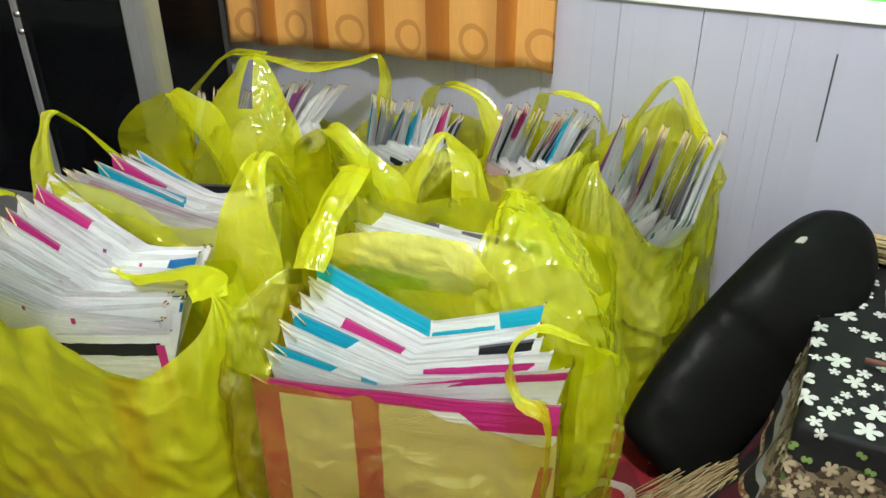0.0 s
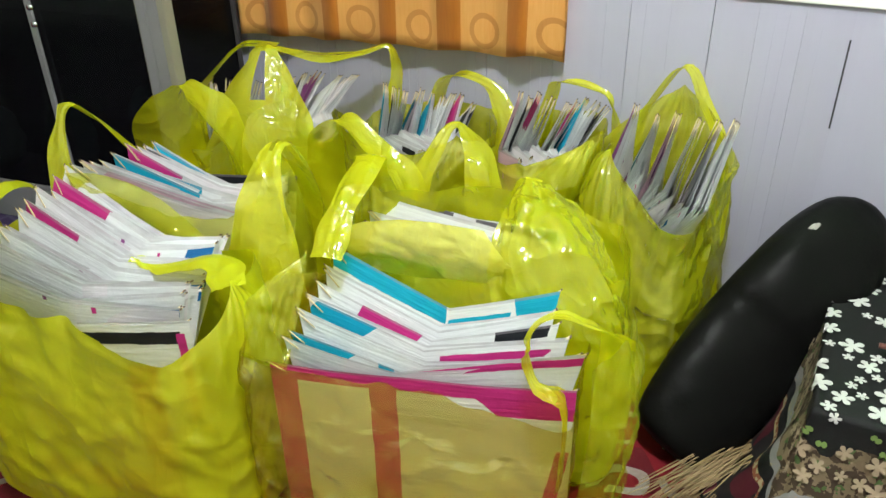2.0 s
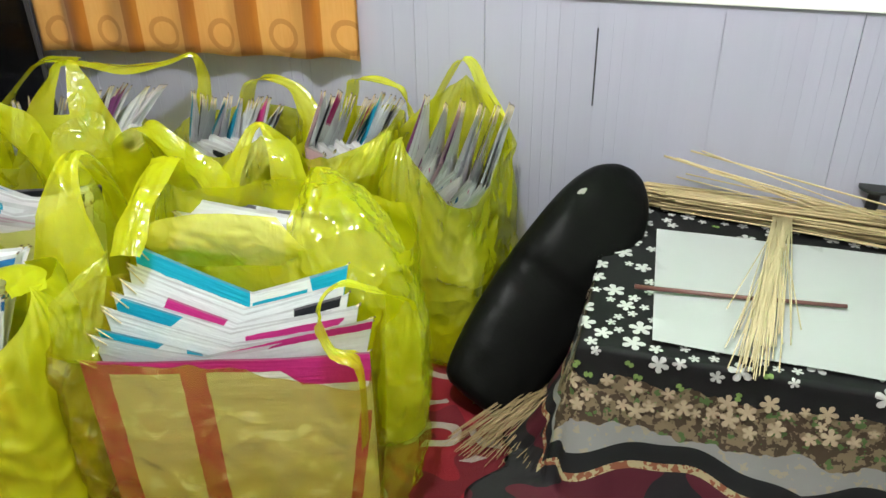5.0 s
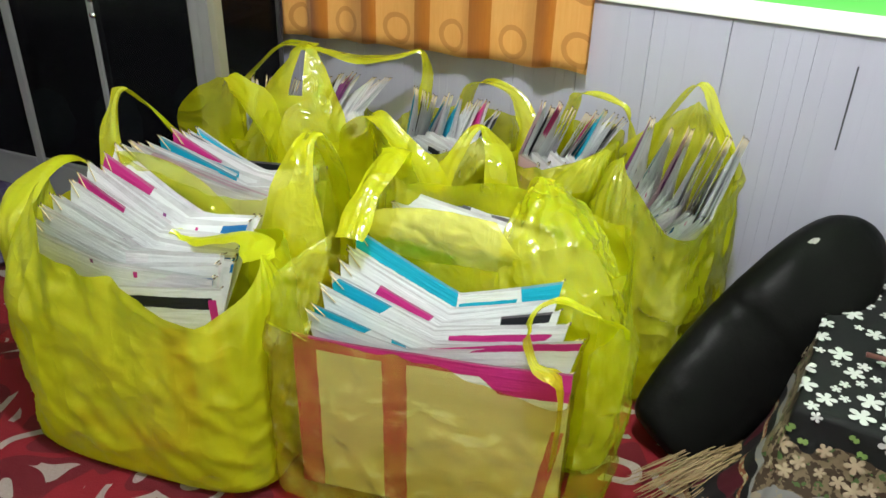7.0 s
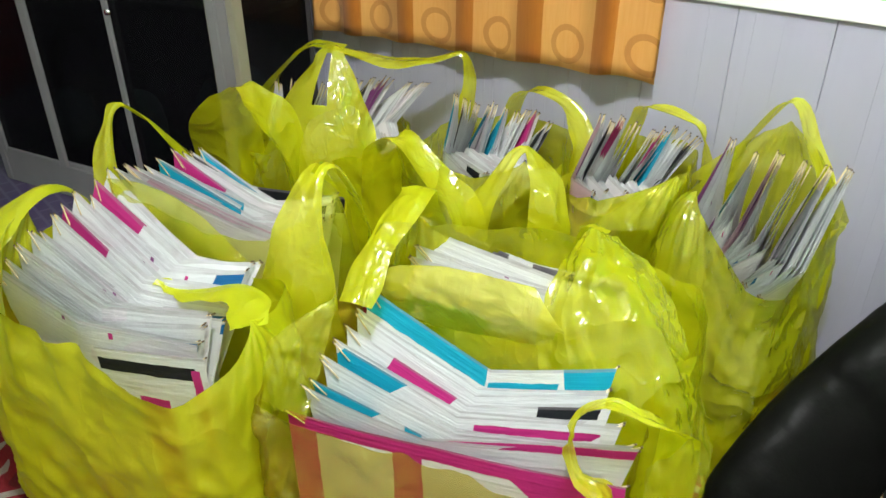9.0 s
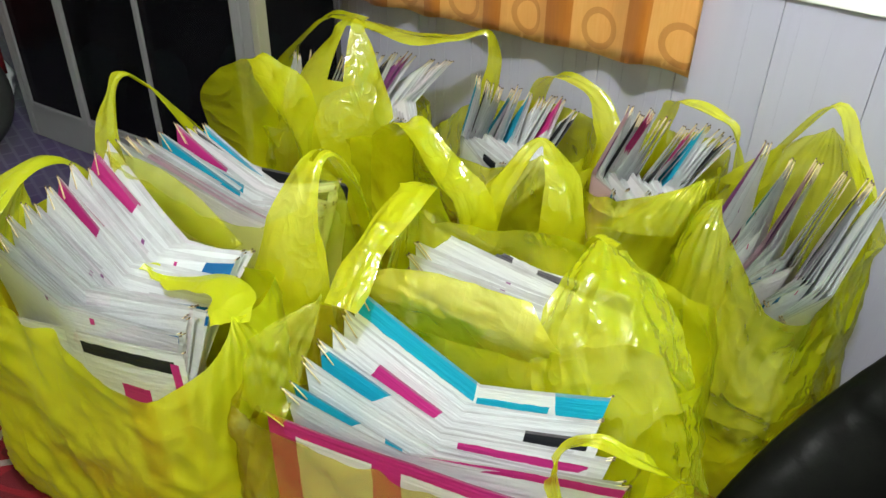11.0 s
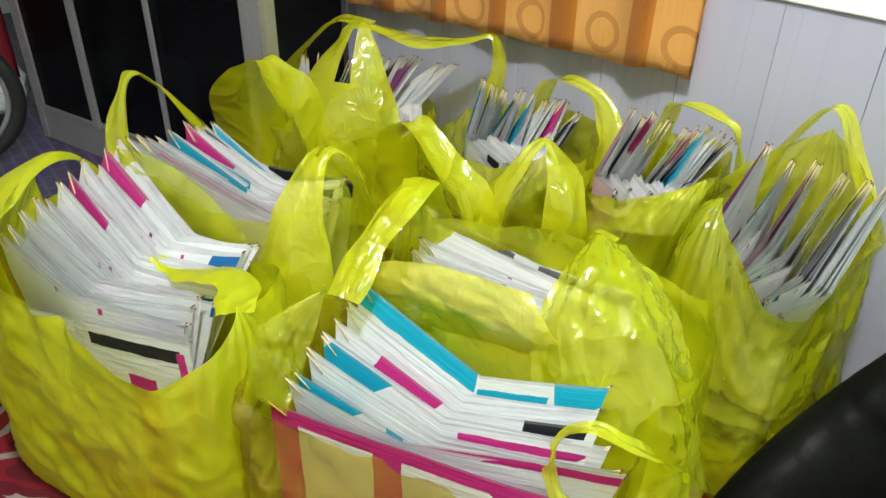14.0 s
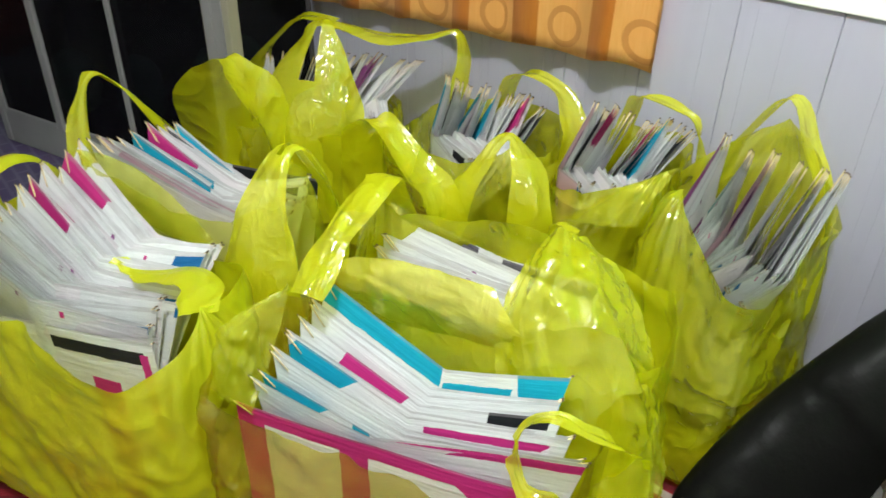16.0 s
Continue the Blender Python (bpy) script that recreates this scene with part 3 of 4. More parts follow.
def pack(front, back, styles, seed, low=0.05, taper=0.35, loose=0.008, deep=3, lean=0.35, bunch=0.35):
    """Bundles of nested kites from the front one to the back one; each bundle shares its tips and fans out at the fold."""
    rng = random.Random(seed)
    n = len(styles)
    step = [(Vector(b) - Vector(a)) / max(1, n) for a, b in zip(front, back)]
    depth = Vector((step[1].x, step[1].y, 0)).length * n
    for i, style in enumerate(styles):
        f = i / max(1, n - 1)
        f = min(1, max(0, f + rng.uniform(-0.2, 0.2) / n))
        corners = []
        for a, b in zip(front, back):
            p = Vector(a).lerp(Vector(b), f)
            p += Vector((rng.uniform(-loose, loose), rng.uniform(-loose, loose) * 0.3, rng.uniform(-loose, loose) * 1.7))
            corners.append(p)
        for k in range(deep):
            wander = [Vector((rng.uniform(-1, 1), rng.uniform(-1, 1), rng.uniform(-1, 1))) * (0.003 if loose else 0) for _ in range(3)]
            own = style if k == 0 else rng.choice(("plain", "plain", "plain", "plain", "speck", style))
            g = k / deep
            kite(corners[0] + step[0] * (g * bunch) + wander[0] - Vector((0, 0, g * 0.006)),
                 corners[1] + step[1] * (g * 0.95) + wander[1],
                 corners[2] + step[2] * (g * bunch) + wander[2] - Vector((0, 0, g * 0.004)),
                 own, seed * 100 + i * 8 + k, STYLE_WORDS[own], low, taper, lean * depth * f)


# ---- carrier bags ----
def strip(bm, rows, n=30, across=13, seed=0, pleat=0.0026, slit=None):
    """Film along a path; rows of (x, y, z, width). Its width lies level and its edges curl."""
    rows = list(rows)
    if rows[0][2] < 0.46 and rows[0][3] > 0.02:
        x, y, z, w = rows[0]
        rows.insert(0, (x, y, z - 0.16, w * 1.15))
    if rows[-1][2] < 0.46 and rows[-1][3] > 0.02:
        x, y, z, w = rows[-1]
        rows.append((x, y, z - 0.16, w * 1.15))
    path = spline(rows, n)
    pts = [Vector(p[:3]) for p in path]
    out = []
    last = None
    for i, p in enumerate(pts):
        d = (pts[min(i + 1, n - 1)] - pts[max(i - 1, 0)]).normalized()
        side = d.cross(Vector((0, 0, 1)))
        side = side.normalized() if side.length > 0.12 else (last or d.orthogonal().normalized())
        if last is not None and side.dot(last) < 0:
            side = -side
        if last is not None:
            side = side.lerp(last, 0.6).normalized()
        last = side
        nrm = side.cross(d).normalized()
        w = max(0.012, path[i][3])
        row = []
        for k in range(across):
            a = k / (across - 1) - 0.5
            wob = 0.15 * pleat * math.sin(a * (13 if w < 0.09 else 24) + seed + i * 0.21) + 1.6 * pleat * noise.noise((a * 5, i * 0.22, seed))
            curl = -(0.11 if w < 0.09 else 0.22) * w * (2 * a) ** 2
            edge = 0.012 * noise.noise((i * 0.25, seed, 3.0 if a > 0 else 7.0)) * abs(2 * a)
            row.append(p + side * (a * w + edge) + nrm * (wob + curl))
        out.append(row)
    vs = grid(bm, out)
    if slit:
        lo, hi, half = slit
        mid = across // 2
        gone = [f for f in bm.faces if all(lo * n <= i <= hi * n and abs(k - mid) <= half for i, k in ((next((i, r.index(v)) for i, r in enumerate(vs) if v in r)) for v in f.verts))]
        bmesh.ops.delete(bm, geom=gone, context="FACES")


def bag(where, turn, w, d, rims, label, handles=(), film=FILM, seed=0, spread=1.04, power=4.0, wrinkle=1.0, peaks=()):
    """A yellow carrier bag: a full body with a floor and an uneven rim, and its loop handles.
    rims: heights from the front's middle round by the right, the back and the left.
    peaks: where the film is gathered up: station round the rim, half width in stations, and the point."""
    ob = thing("carrier_bag", Matrix.Translation((*where, 0)) @ Matrix.Rotation(math.radians(turn), 4, "Z"), label, "carrier bag", "yellow bags of kites")
    m = ob.matrix_basis
    nu, nv = 208, 56
    rows = []
    for j in range(nv + 1):
        v = j / nv
        row = []
        for i in range(nu):
            a = 2 * math.pi * i / nu - math.pi / 2
            c, s = math.cos(a), math.sin(a)
            r = (abs(c) ** power + abs(s) ** power) ** (-1 / power)
            k = (i / nu * 8) % 8
            lo, fr = int(k), k - int(k)
            fr = fr * fr * (3 - 2 * fr)
            rim = rims[lo] * (1 - fr) + rims[(lo + 1) % 8] * fr
            rim += 0.010 * noise.noise((c * 4, s * 4, seed))
            z = 0.003 + (rim - 0.003) * v
            wide = spread + (1.0 - spread) * v
            foot = 1 - 0.10 * max(0, 1 - z / 0.035) ** 2
            x, y = c * r * w / 2 * wide * foot, s * r * d / 2 * wide * foot
            q = Vector((x * 9, y * 9, z * 9 + seed * 3.1))
            fold = 0.011 * noise.noise(q) + 0.006 * noise.noise(q * 2.7 + Vector((0, 0, x * 9)))
            slope = Vector((x * 10 + z * 9, y * 10 - z * 8, seed))
            crease = 0.0032 * max(0.0, 1 - abs(noise.noise(slope)) * 3.0) ** 1.5
            crease += 0.0022 * max(0.0, 1 - abs(noise.noise(Vector((x * 13 + y * 13 - z * 22, x * 5 + z * 7, seed + 9)))) * 4.0)
            crease += 0.0009 * max(0.0, 1 - abs(noise.noise(Vector((x * 34 + z * 20, y * 34 - z * 30, seed + 4)))) * 3.0)
            lip = 0.012 * noise.noise((c * 5, s * 5, seed + 5)) * v ** 4
            push = (fold + crease + lip) * wrinkle * min(1, z / 0.03)
            n = Vector((c * d, s * w, 0)).normalized()
            q = m @ Vector((x + n.x * push, y + n.y * push, z))
            for at, half, top, share, *more in peaks:
                off = abs((k - at + 4) % 8 - 4) / half
                if off < 1 and v > 1 - share:
                    rise = ((v - 1 + share) / share)
                    rise = rise ** 1.25 * (1 - off * off) ** 0.6
                    rise *= 1 - 0.05 * (1 + math.sin(k * 31 + seed)) * (1 - v)
                    pleat = 0.005 * math.sin(k * 23 + seed * 2) * rise * (1 - rise)
                    q = q.lerp(Vector(top), 0.97 * rise) + (m.to_3x3() @ n) * (pleat + (more[0] if more else 0.035) * rise * (1 - rise))
            row.append(q)
        rows.append(row)
    bm = bmesh.new()
    vs = grid(bm, rows, closed=True)
    bm.faces.new([vs[0][i] for i in range(nu)][::-1])
    part("body", bm, film, ob)
    for i, h in enumerate(handles):
        bm = bmesh.new()
        slit = h[-1] if len(h[-1]) == 3 else None
        strip(bm, h[:-1] if slit else h, seed=seed + i * 2.3, slit=slit)
        part("handle", bm, film if film is FILM_THICK else FILM_LOOP, ob, "translucent yellow plastic loop handle")
    return ob


def drawn_film(bm, rows, seed=0, n=34, across=30, pleat=0.0, crumple=0.006):
    """A crumpled sheet of film stretched over a few rows of points; pleats run from the first row to the last."""
    lines = [spline(r, across) for r in rows]
    cols = [spline([ln[k] for ln in lines], n) for k in range(across)]
    out = []
    for i in range(n):
        row = []
        for k in range(across):
            p = Vector(cols[k][i])
            du = Vector(cols[min(k + 1, across - 1)][i]) - Vector(cols[max(k - 1, 0)][i])
            dv = Vector(cols[k][min(i + 1, n - 1)]) - Vector(cols[k][max(i - 1, 0)])
            nrm = du.cross(dv)
            nrm = nrm.normalized() if nrm.length > 1e-9 else Vector((0, -1, 0))
            a, v = k / (across - 1), i / (n - 1)
            wob = pleat * math.sin(a * 40 + seed + 3 * noise.noise((a * 3, v * 2, seed))) * (0.4 + v * (1 - v) * 2.4)
            q = p * 22 + Vector((seed * 3.3, 0, 0))
            fold = 1.3 * noise.noise(q * 0.6) + max(0.0, 1 - abs(noise.noise(q)) * 3) + 0.5 * max(0.0, 1 - abs(noise.noise(q * 2.1)) * 3)
            row.append(p + nrm * (wob + crumple * (fold - 0.6)))
        out.append(row)
    grid(bm, out)


def add_film(owner, name, rows, film, label, **how):
    bm = bmesh.new()
    drawn_film(bm, rows, **how)
    return part(name, bm, film, owner, label)


# front bag with the magenta-banded kite against its front
front_bag = bag((0.185, -0.722), 31, 0.515, 0.240, (0.378, 0.318, 0.37, 0.40, 0.42, 0.40, 0.42, 0.385),
    "thin yellow carrier bag full of white kites on the carpet",
    (((0.478, -0.605, 0.43, 0.05), (0.445, -0.655, 0.482, 0.030), (0.415, -0.677, 0.492, 0.022), (0.388, -0.690, 0.462, 0.020), (0.383, -0.697, 0.425, 0.022), (0.400, -0.693, 0.375, 0.028), (0.440, -0.672, 0.345, 0.05)),),
    FILM_FRONT, 1, wrinkle=1.2, power=9.0, spread=1.01)
add_film(front_bag, "gathered_corner", (((0.036, -0.796, 0.500), (0.030, -0.795, 0.506), (0.024, -0.793, 0.502)),
                                        ((-0.020, -0.885, 0.440), (0.022, -0.868, 0.445), (0.038, -0.822, 0.440)),
                                        ((-0.040, -0.925, 0.375), (0.020, -0.912, 0.362), (0.062, -0.884, 0.345))),
         FILM, "translucent yellow film gathered into a knot", seed=3, pleat=0.003, crumple=0.004)
add_film(front_bag, "crumpled_side", (((0.462, -0.645, 0.40), (0.492, -0.612, 0.45), (0.470, -0.560, 0.47)),
                                      ((0.470, -0.650, 0.30), (0.515, -0.612, 0.32), (0.490, -0.545, 0.34)),
                                      ((0.462, -0.655, 0.16), (0.505, -0.618, 0.16), (0.490, -0.550, 0.16)),
                                      ((0.445, -0.662, 0.02), (0.480, -0.630, 0.02), (0.475, -0.560, 0.02))),
         FILM, "crumpled clear yellow film", seed=8, pleat=0.002, crumple=0.006)
kite((0.033, -0.895, 0.352), (0.221, -0.786, 0.351), (0.444, -0.654, 0.361), "pink_frame", 1100, STYLE_WORDS["pink_frame"], 0.01, 0.0)
FRONT_KITES = (
    ((0.044, -0.872, 0.392), (0.200, -0.779, 0.345), (0.441, -0.637, 0.408), "plain", 1),
    ((0.048, -0.859, 0.399), (0.202, -0.775, 0.346), (0.441, -0.637, 0.413), "blue_corner", 1),
    ((0.044, -0.838, 0.420), (0.225, -0.745, 0.350), (0.433, -0.632, 0.400), "plain", 2),
    ((0.036, -0.808, 0.432), (0.215, -0.731, 0.366), (0.412, -0.630, 0.425), "blue_patch", 2),
    ((0.034, -0.785, 0.446), (0.210, -0.708, 0.372), (0.388, -0.630, 0.442), "pink_patch", 1),
    ((0.033, -0.765, 0.462), (0.208, -0.692, 0.381), (0.378, -0.620, 0.450), "plain", 2),
    ((0.022, -0.736, 0.489), (0.206, -0.660, 0.404), (0.369, -0.596, 0.475), "blue_edge", 1),
)
for number, (wing_l, fold, wing_r, style, sheets) in enumerate(FRONT_KITES):
    for k in range(sheets):
        rng = random.Random(number * 10 + k)
        shift = Vector((-0.0025, 0.0075, 0.004)) * k
        near = [Vector((rng.uniform(-0.004, 0.004), 0, rng.uniform(-0.004, 0.004))) for _ in range(3)]
        own = style if k == 0 else "plain"
        kite(Vector(wing_l) + near[0] + shift * 0.7, Vector(fold) + shift + near[1] * 0.5, Vector(wing_r) + near[2] + shift * 0.5, own, 1200 + number * 8 + k, STYLE_WORDS[own], 0.05, 0.3, 0.008 * number)
# bag behind it
mid_bag = bag((0.175, -0.53), 31, 0.48, 0.20, (0.44, 0.45, 0.44, 0.47, 0.515, 0.50, 0.46, 0.45),
    "glossy yellow carrier bag with a tall gathered handle, full of kites",
    (((0.064, -0.79, 0.505, 0.05), (0.03, -0.72, 0.555, 0.055), (0.0, -0.625, 0.60, 0.05), (-0.05, -0.575, 0.56, 0.06), (-0.08, -0.54, 0.44, 0.09)),),
    FILM_MID, 2, wrinkle=0.9, peaks=((6.0, 1.0, (-0.03, -0.60, 0.56), 0.4),))
add_film(mid_bag, "front_flap", (((0.030, -0.735, 0.524), (0.085, -0.690, 0.536), (0.150, -0.650, 0.540), (0.225, -0.600, 0.528)),
                                 ((0.040, -0.725, 0.488), (0.105, -0.690, 0.492), (0.175, -0.648, 0.490), (0.262, -0.592, 0.485)),
                                 ((0.050, -0.700, 0.440), (0.125, -0.655, 0.430), (0.205, -0.615, 0.425), (0.310, -0.575, 0.435)),
                                 ((0.060, -0.690, 0.330), (0.135, -0.645, 0.320), (0.215, -0.600, 0.320), (0.320, -0.560, 0.330))),
         FILM_MILKY, "crumpled translucent yellow film folded over the kites", seed=5, crumple=0.005)
add_film(mid_bag, "tall_gather", (((0.196, -0.470, 0.560), (0.212, -0.470, 0.570), (0.232, -0.462, 0.566), (0.240, -0.445, 0.556)),
                                  ((0.215, -0.560, 0.500), (0.262, -0.555, 0.530), (0.315, -0.500, 0.535), (0.320, -0.430, 0.500)),
                                  ((0.250, -0.612, 0.420), (0.325, -0.590, 0.440), (0.392, -0.520, 0.450), (0.385, -0.440, 0.430)),
                                  ((0.330, -0.610, 0.300), (0.400, -0.588, 0.310), (0.440, -0.510, 0.320), (0.420, -0.440, 0.310)),
                                  ((0.350, -0.590, 0.120), (0.420, -0.570, 0.120), (0.450, -0.505, 0.120), (0.425, -0.440, 0.120))),
         FILM_MID, "translucent yellow film gathered into a tall peak", seed=6, n=46, across=44, pleat=0.0016, crumple=0.005)
add_film(mid_bag, "handle_tail", (((0.150, -0.430, 0.500), (0.130, -0.415, 0.480), (0.110, -0.40, 0.44)),
                                  ((0.185, -0.455, 0.555), (0.178, -0.435, 0.545), (0.170, -0.42, 0.53)),
                                  ((0.232, -0.462, 0.566), (0.225, -0.440, 0.556), (0.215, -0.425, 0.545))),
         FILM_LOOP, "yellow handle", seed=2, n=20, across=12, crumple=0.004)
pack(((0.01, -0.66, 0.455), (0.18, -0.59, 0.43), (0.315, -0.53, 0.42)), ((-0.085, -0.54, 0.485), (0.105, -0.47, 0.45), (0.235, -0.38, 0.44)),
     ["green_corner", "plain", "plain", "plain", "plain", "plain", "black_edge"], 21, deep=4)
# bag against the wall beside the saddle
bag((0.25, -0.075), 8, 0.27, 0.33, (0.445, 0.415, 0.47, 0.49, 0.50, 0.49, 0.45, 0.47),
    "yellow carrier bag with a peaked handle, leaning to the wall",
    (((0.115, 0.080, 0.45, 0.05), (0.16, 0.085, 0.555, 0.05), (0.216, 0.082, 0.630, 0.036), (0.268, 0.078, 0.56, 0.05), (0.325, 0.07, 0.45, 0.05)),),
    FILM_MID, 3, spread=1.12, peaks=((4.0, 1.5, (0.216, 0.085, 0.595), 0.35), (7.3, 1.3, (0.178, -0.130, 0.508), 0.45)))
pack(((0.135, 0.045, 0.535), (0.14, -0.06, 0.44), (0.17, -0.17, 0.40)), ((0.345, 0.06, 0.548), (0.362, -0.10, 0.43), (0.33, -0.16, 0.39)),
     ["violet_edge", "teal_edge", "pale_pink", "plain", "black_end", "plain"], 31, taper=0.6, loose=0.008, deep=5, bunch=0.35, lean=0.2)
# dense bag at the front
bag((-0.262, -0.994), 27, 0.53, 0.265, (0.448, 0.368, 0.42, 0.45, 0.42, 0.46, 0.47, 0.495),
    "dense yellow plastic carrier bag, creased, full of white kites",
    (((-0.49, -1.15, 0.44, 0.05), (-0.525, -1.10, 0.49, 0.06), (-0.555, -1.02, 0.525, 0.05), (-0.575, -0.96, 0.50, 0.05), (-0.56, -0.93, 0.43, 0.06)),
     ((-0.035, -0.905, 0.468, 0.05), (-0.11, -0.875, 0.475, 0.06), (-0.205, -0.925, 0.448, 0.03), (-0.25, -0.945, 0.458, 0.014))),
    FILM_THICK, 4, peaks=((6.4, 1.1, (-0.555, -1.02, 0.505), 0.35), (1.9, 1.1, (-0.035, -0.90, 0.478), 0.35)))
pack(((-0.40, -1.140, 0.36), (-0.235, -1.062, 0.395), (-0.06, -0.965, 0.425)), ((-0.40, -1.140, 0.36), (-0.235, -1.062, 0.395), (-0.06, -0.965, 0.425)), ["pink_l"], 41, 0.02, 0.0, 0.0, 1)
pack(((-0.475, -1.125, 0.45), (-0.25, -1.075, 0.425), (-0.095, -0.955, 0.435)), ((-0.575, -0.890, 0.512), (-0.265, -0.878, 0.462), (-0.19, -0.800, 0.458)),
     ["speck", "plain", "plain", "plain", "speck", "plain", "pink_left", "plain", "speck", "pink_left", "plain"], 42, deep=3, lean=0.5)
# bag behind the dense one
left_bag = bag((-0.40, -0.735), 27, 0.45, 0.20, (0.465, 0.455, 0.43, 0.44, 0.44, 0.47, 0.46, 0.51),
    "thin yellow carrier bag with both handles standing up",
    (((-0.61, -0.89, 0.42, 0.06), (-0.645, -0.865, 0.54, 0.035), (-0.660, -0.825, 0.605, 0.028), (-0.675, -0.77, 0.56, 0.03), (-0.63, -0.70, 0.46, 0.06)),
     ((-0.13, -0.79, 0.38, 0.15), (-0.165, -0.735, 0.52, 0.08), (-0.192, -0.668, 0.595, 0.04), (-0.205, -0.61, 0.53, 0.06), (-0.19, -0.57, 0.40, 0.10), (0.42, 0.68, 1))),
    FILM, 5, peaks=((2.0, 1.3, (-0.190, -0.672, 0.575), 0.5),))
pack(((-0.600, -0.865, 0.495), (-0.325, -0.775, 0.45), (-0.205, -0.72, 0.445)), ((-0.53, -0.725, 0.522), (-0.353, -0.675, 0.47), (-0.27, -0.595, 0.47)),
     ["plain", "pale_pink", "plain", "plain", "blue_wing", "blue_wing", "pink_left", "plain", "black_end", "blue_edge"], 51, deep=3, lean=0.45)
add_film(left_bag, "front_flap", (((-0.560, -0.901, 0.510), (-0.483, -0.861, 0.512), (-0.395, -0.817, 0.484), (-0.303, -0.770, 0.400)),
          ((-0.519, -0.902, 0.482), (-0.456, -0.870, 0.474), (-0.380, -0.831, 0.444), (-0.301, -0.791, 0.396)),
          ((-0.485, -0.896, 0.442), (-0.429, -0.868, 0.427), (-0.363, -0.834, 0.405), (-0.298, -0.801, 0.382))),
         FILM, "thin yellow film lying over the kites", seed=11, crumple=0.003)
kite((-0.53, -0.715, 0.47), (-0.43, -0.668, 0.463), (-0.255, -0.585, 0.480), "black_edge", 5900, STYLE_WORDS["black_edge"])
# bag in the corner by the cabinet
bag((-0.70, -0.345), 33, 0.40, 0.23, (0.38, 0.41, 0.43, 0.43, 0.42, 0.40, 0.39, 0.39),
    "yellow carrier bag with knotted handles beside the glass cabinet",
    (((-0.780, -0.560, 0.36, 0.16), (-0.735, -0.565, 0.49, 0.15), (-0.683, -0.550, 0.573, 0.05), (-0.63, -0.525, 0.50, 0.13), (-0.605, -0.50, 0.38, 0.16)),
     ((-0.725, -0.25, 0.57, 0.05), (-0.700, -0.300, 0.607, 0.05), (-0.665, -0.355, 0.56, 0.14), (-0.615, -0.415, 0.46, 0.25), (-0.590, -0.440, 0.34, 0.30), (0.24, 0.50, 1)),
     ((-0.885, -0.385, 0.45, 0.08), (-0.84, -0.345, 0.54, 0.07), (-0.79, -0.31, 0.59, 0.06), (-0.69, -0.285, 0.60, 0.045)),
     ((-0.70, -0.28, 0.60, 0.05), (-0.62, -0.20, 0.575, 0.075), (-0.55, -0.13, 0.58, 0.05), (-0.49, -0.085, 0.598, 0.04), (-0.468, -0.080, 0.53, 0.045), (-0.47, -0.085, 0.44, 0.06))),
    FILM_MID, 6, peaks=())
pack(((-0.865, -0.37, 0.50), (-0.80, -0.44, 0.43), (-0.74, -0.46, 0.40)), ((-0.585, -0.135, 0.515), (-0.585, -0.24, 0.43), (-0.50, -0.28, 0.42)),
     ["plain", "pink_left", "black_end", "plain", "pink_left", "blue_wing", "black_end", "violet_edge", "plain", "plain"], 61, taper=0.5, deep=4, bunch=0.6, lean=0.6)
# bags along the wall
bag((-0.30, -0.165), 20, 0.33, 0.27, (0.435, 0.43, 0.46, 0.47, 0.47, 0.45, 0.43, 0.43),
    "yellow carrier bag with drooping handles, kite tips sticking out",
    (((-0.37, -0.05, 0.45, 0.05), (-0.31, -0.055, 0.545, 0.05), (-0.22, -0.035, 0.535, 0.05), (-0.155, -0.045, 0.475, 0.06), (-0.13, -0.06, 0.41, 0.08)),
     ((-0.16, -0.36, 0.38, 0.06), (-0.145, -0.30, 0.48, 0.045), (-0.125, -0.255, 0.525, 0.04), (-0.06, -0.265, 0.49, 0.06), (-0.015, -0.29, 0.40, 0.09)),
     ((-0.335, -0.44, 0.40, 0.09), (-0.31, -0.455, 0.51, 0.07), (-0.265, -0.455, 0.56, 0.05), (-0.20, -0.45, 0.53, 0.06), (-0.12, -0.43, 0.44, 0.10))),
    FILM_MID, 7, peaks=((0.9, 0.7, (-0.125, -0.255, 0.500), 0.4), (7.2, 0.8, (-0.27, -0.455, 0.545), 0.5)))
pack(((-0.465, -0.13, 0.50), (-0.395, -0.240, 0.435), (-0.25, -0.265, 0.425)), ((-0.275, -0.02, 0.482), (-0.215, -0.15, 0.435), (-0.155, -0.155, 0.43)),
     ["blue_wing", "black_end", "plain", "blue_wing", "plain", "blue_wing", "plain", "plain", "pink_left", "black_edge"], 71, taper=0.5, deep=4, bunch=0.6, lean=0.6)
slim_bag = bag((-0.02, -0.06), 14, 0.215, 0.28, (0.445, 0.46, 0.47, 0.48, 0.48, 0.46, 0.44, 0.44),
    "slim yellow carrier bag with kite tips rising above its rim",
    (((-0.105, 0.05, 0.44, 0.04), (-0.07, 0.03, 0.54, 0.035), (-0.03, 0.015, 0.565, 0.035), (0.04, 0.02, 0.562, 0.035), (0.078, 0.03, 0.54, 0.03), (0.085, 0.045, 0.44, 0.05)),),
    FILM_MID, 8, peaks=((1.0, 1.0, (0.092, -0.06, 0.485), 0.4),))
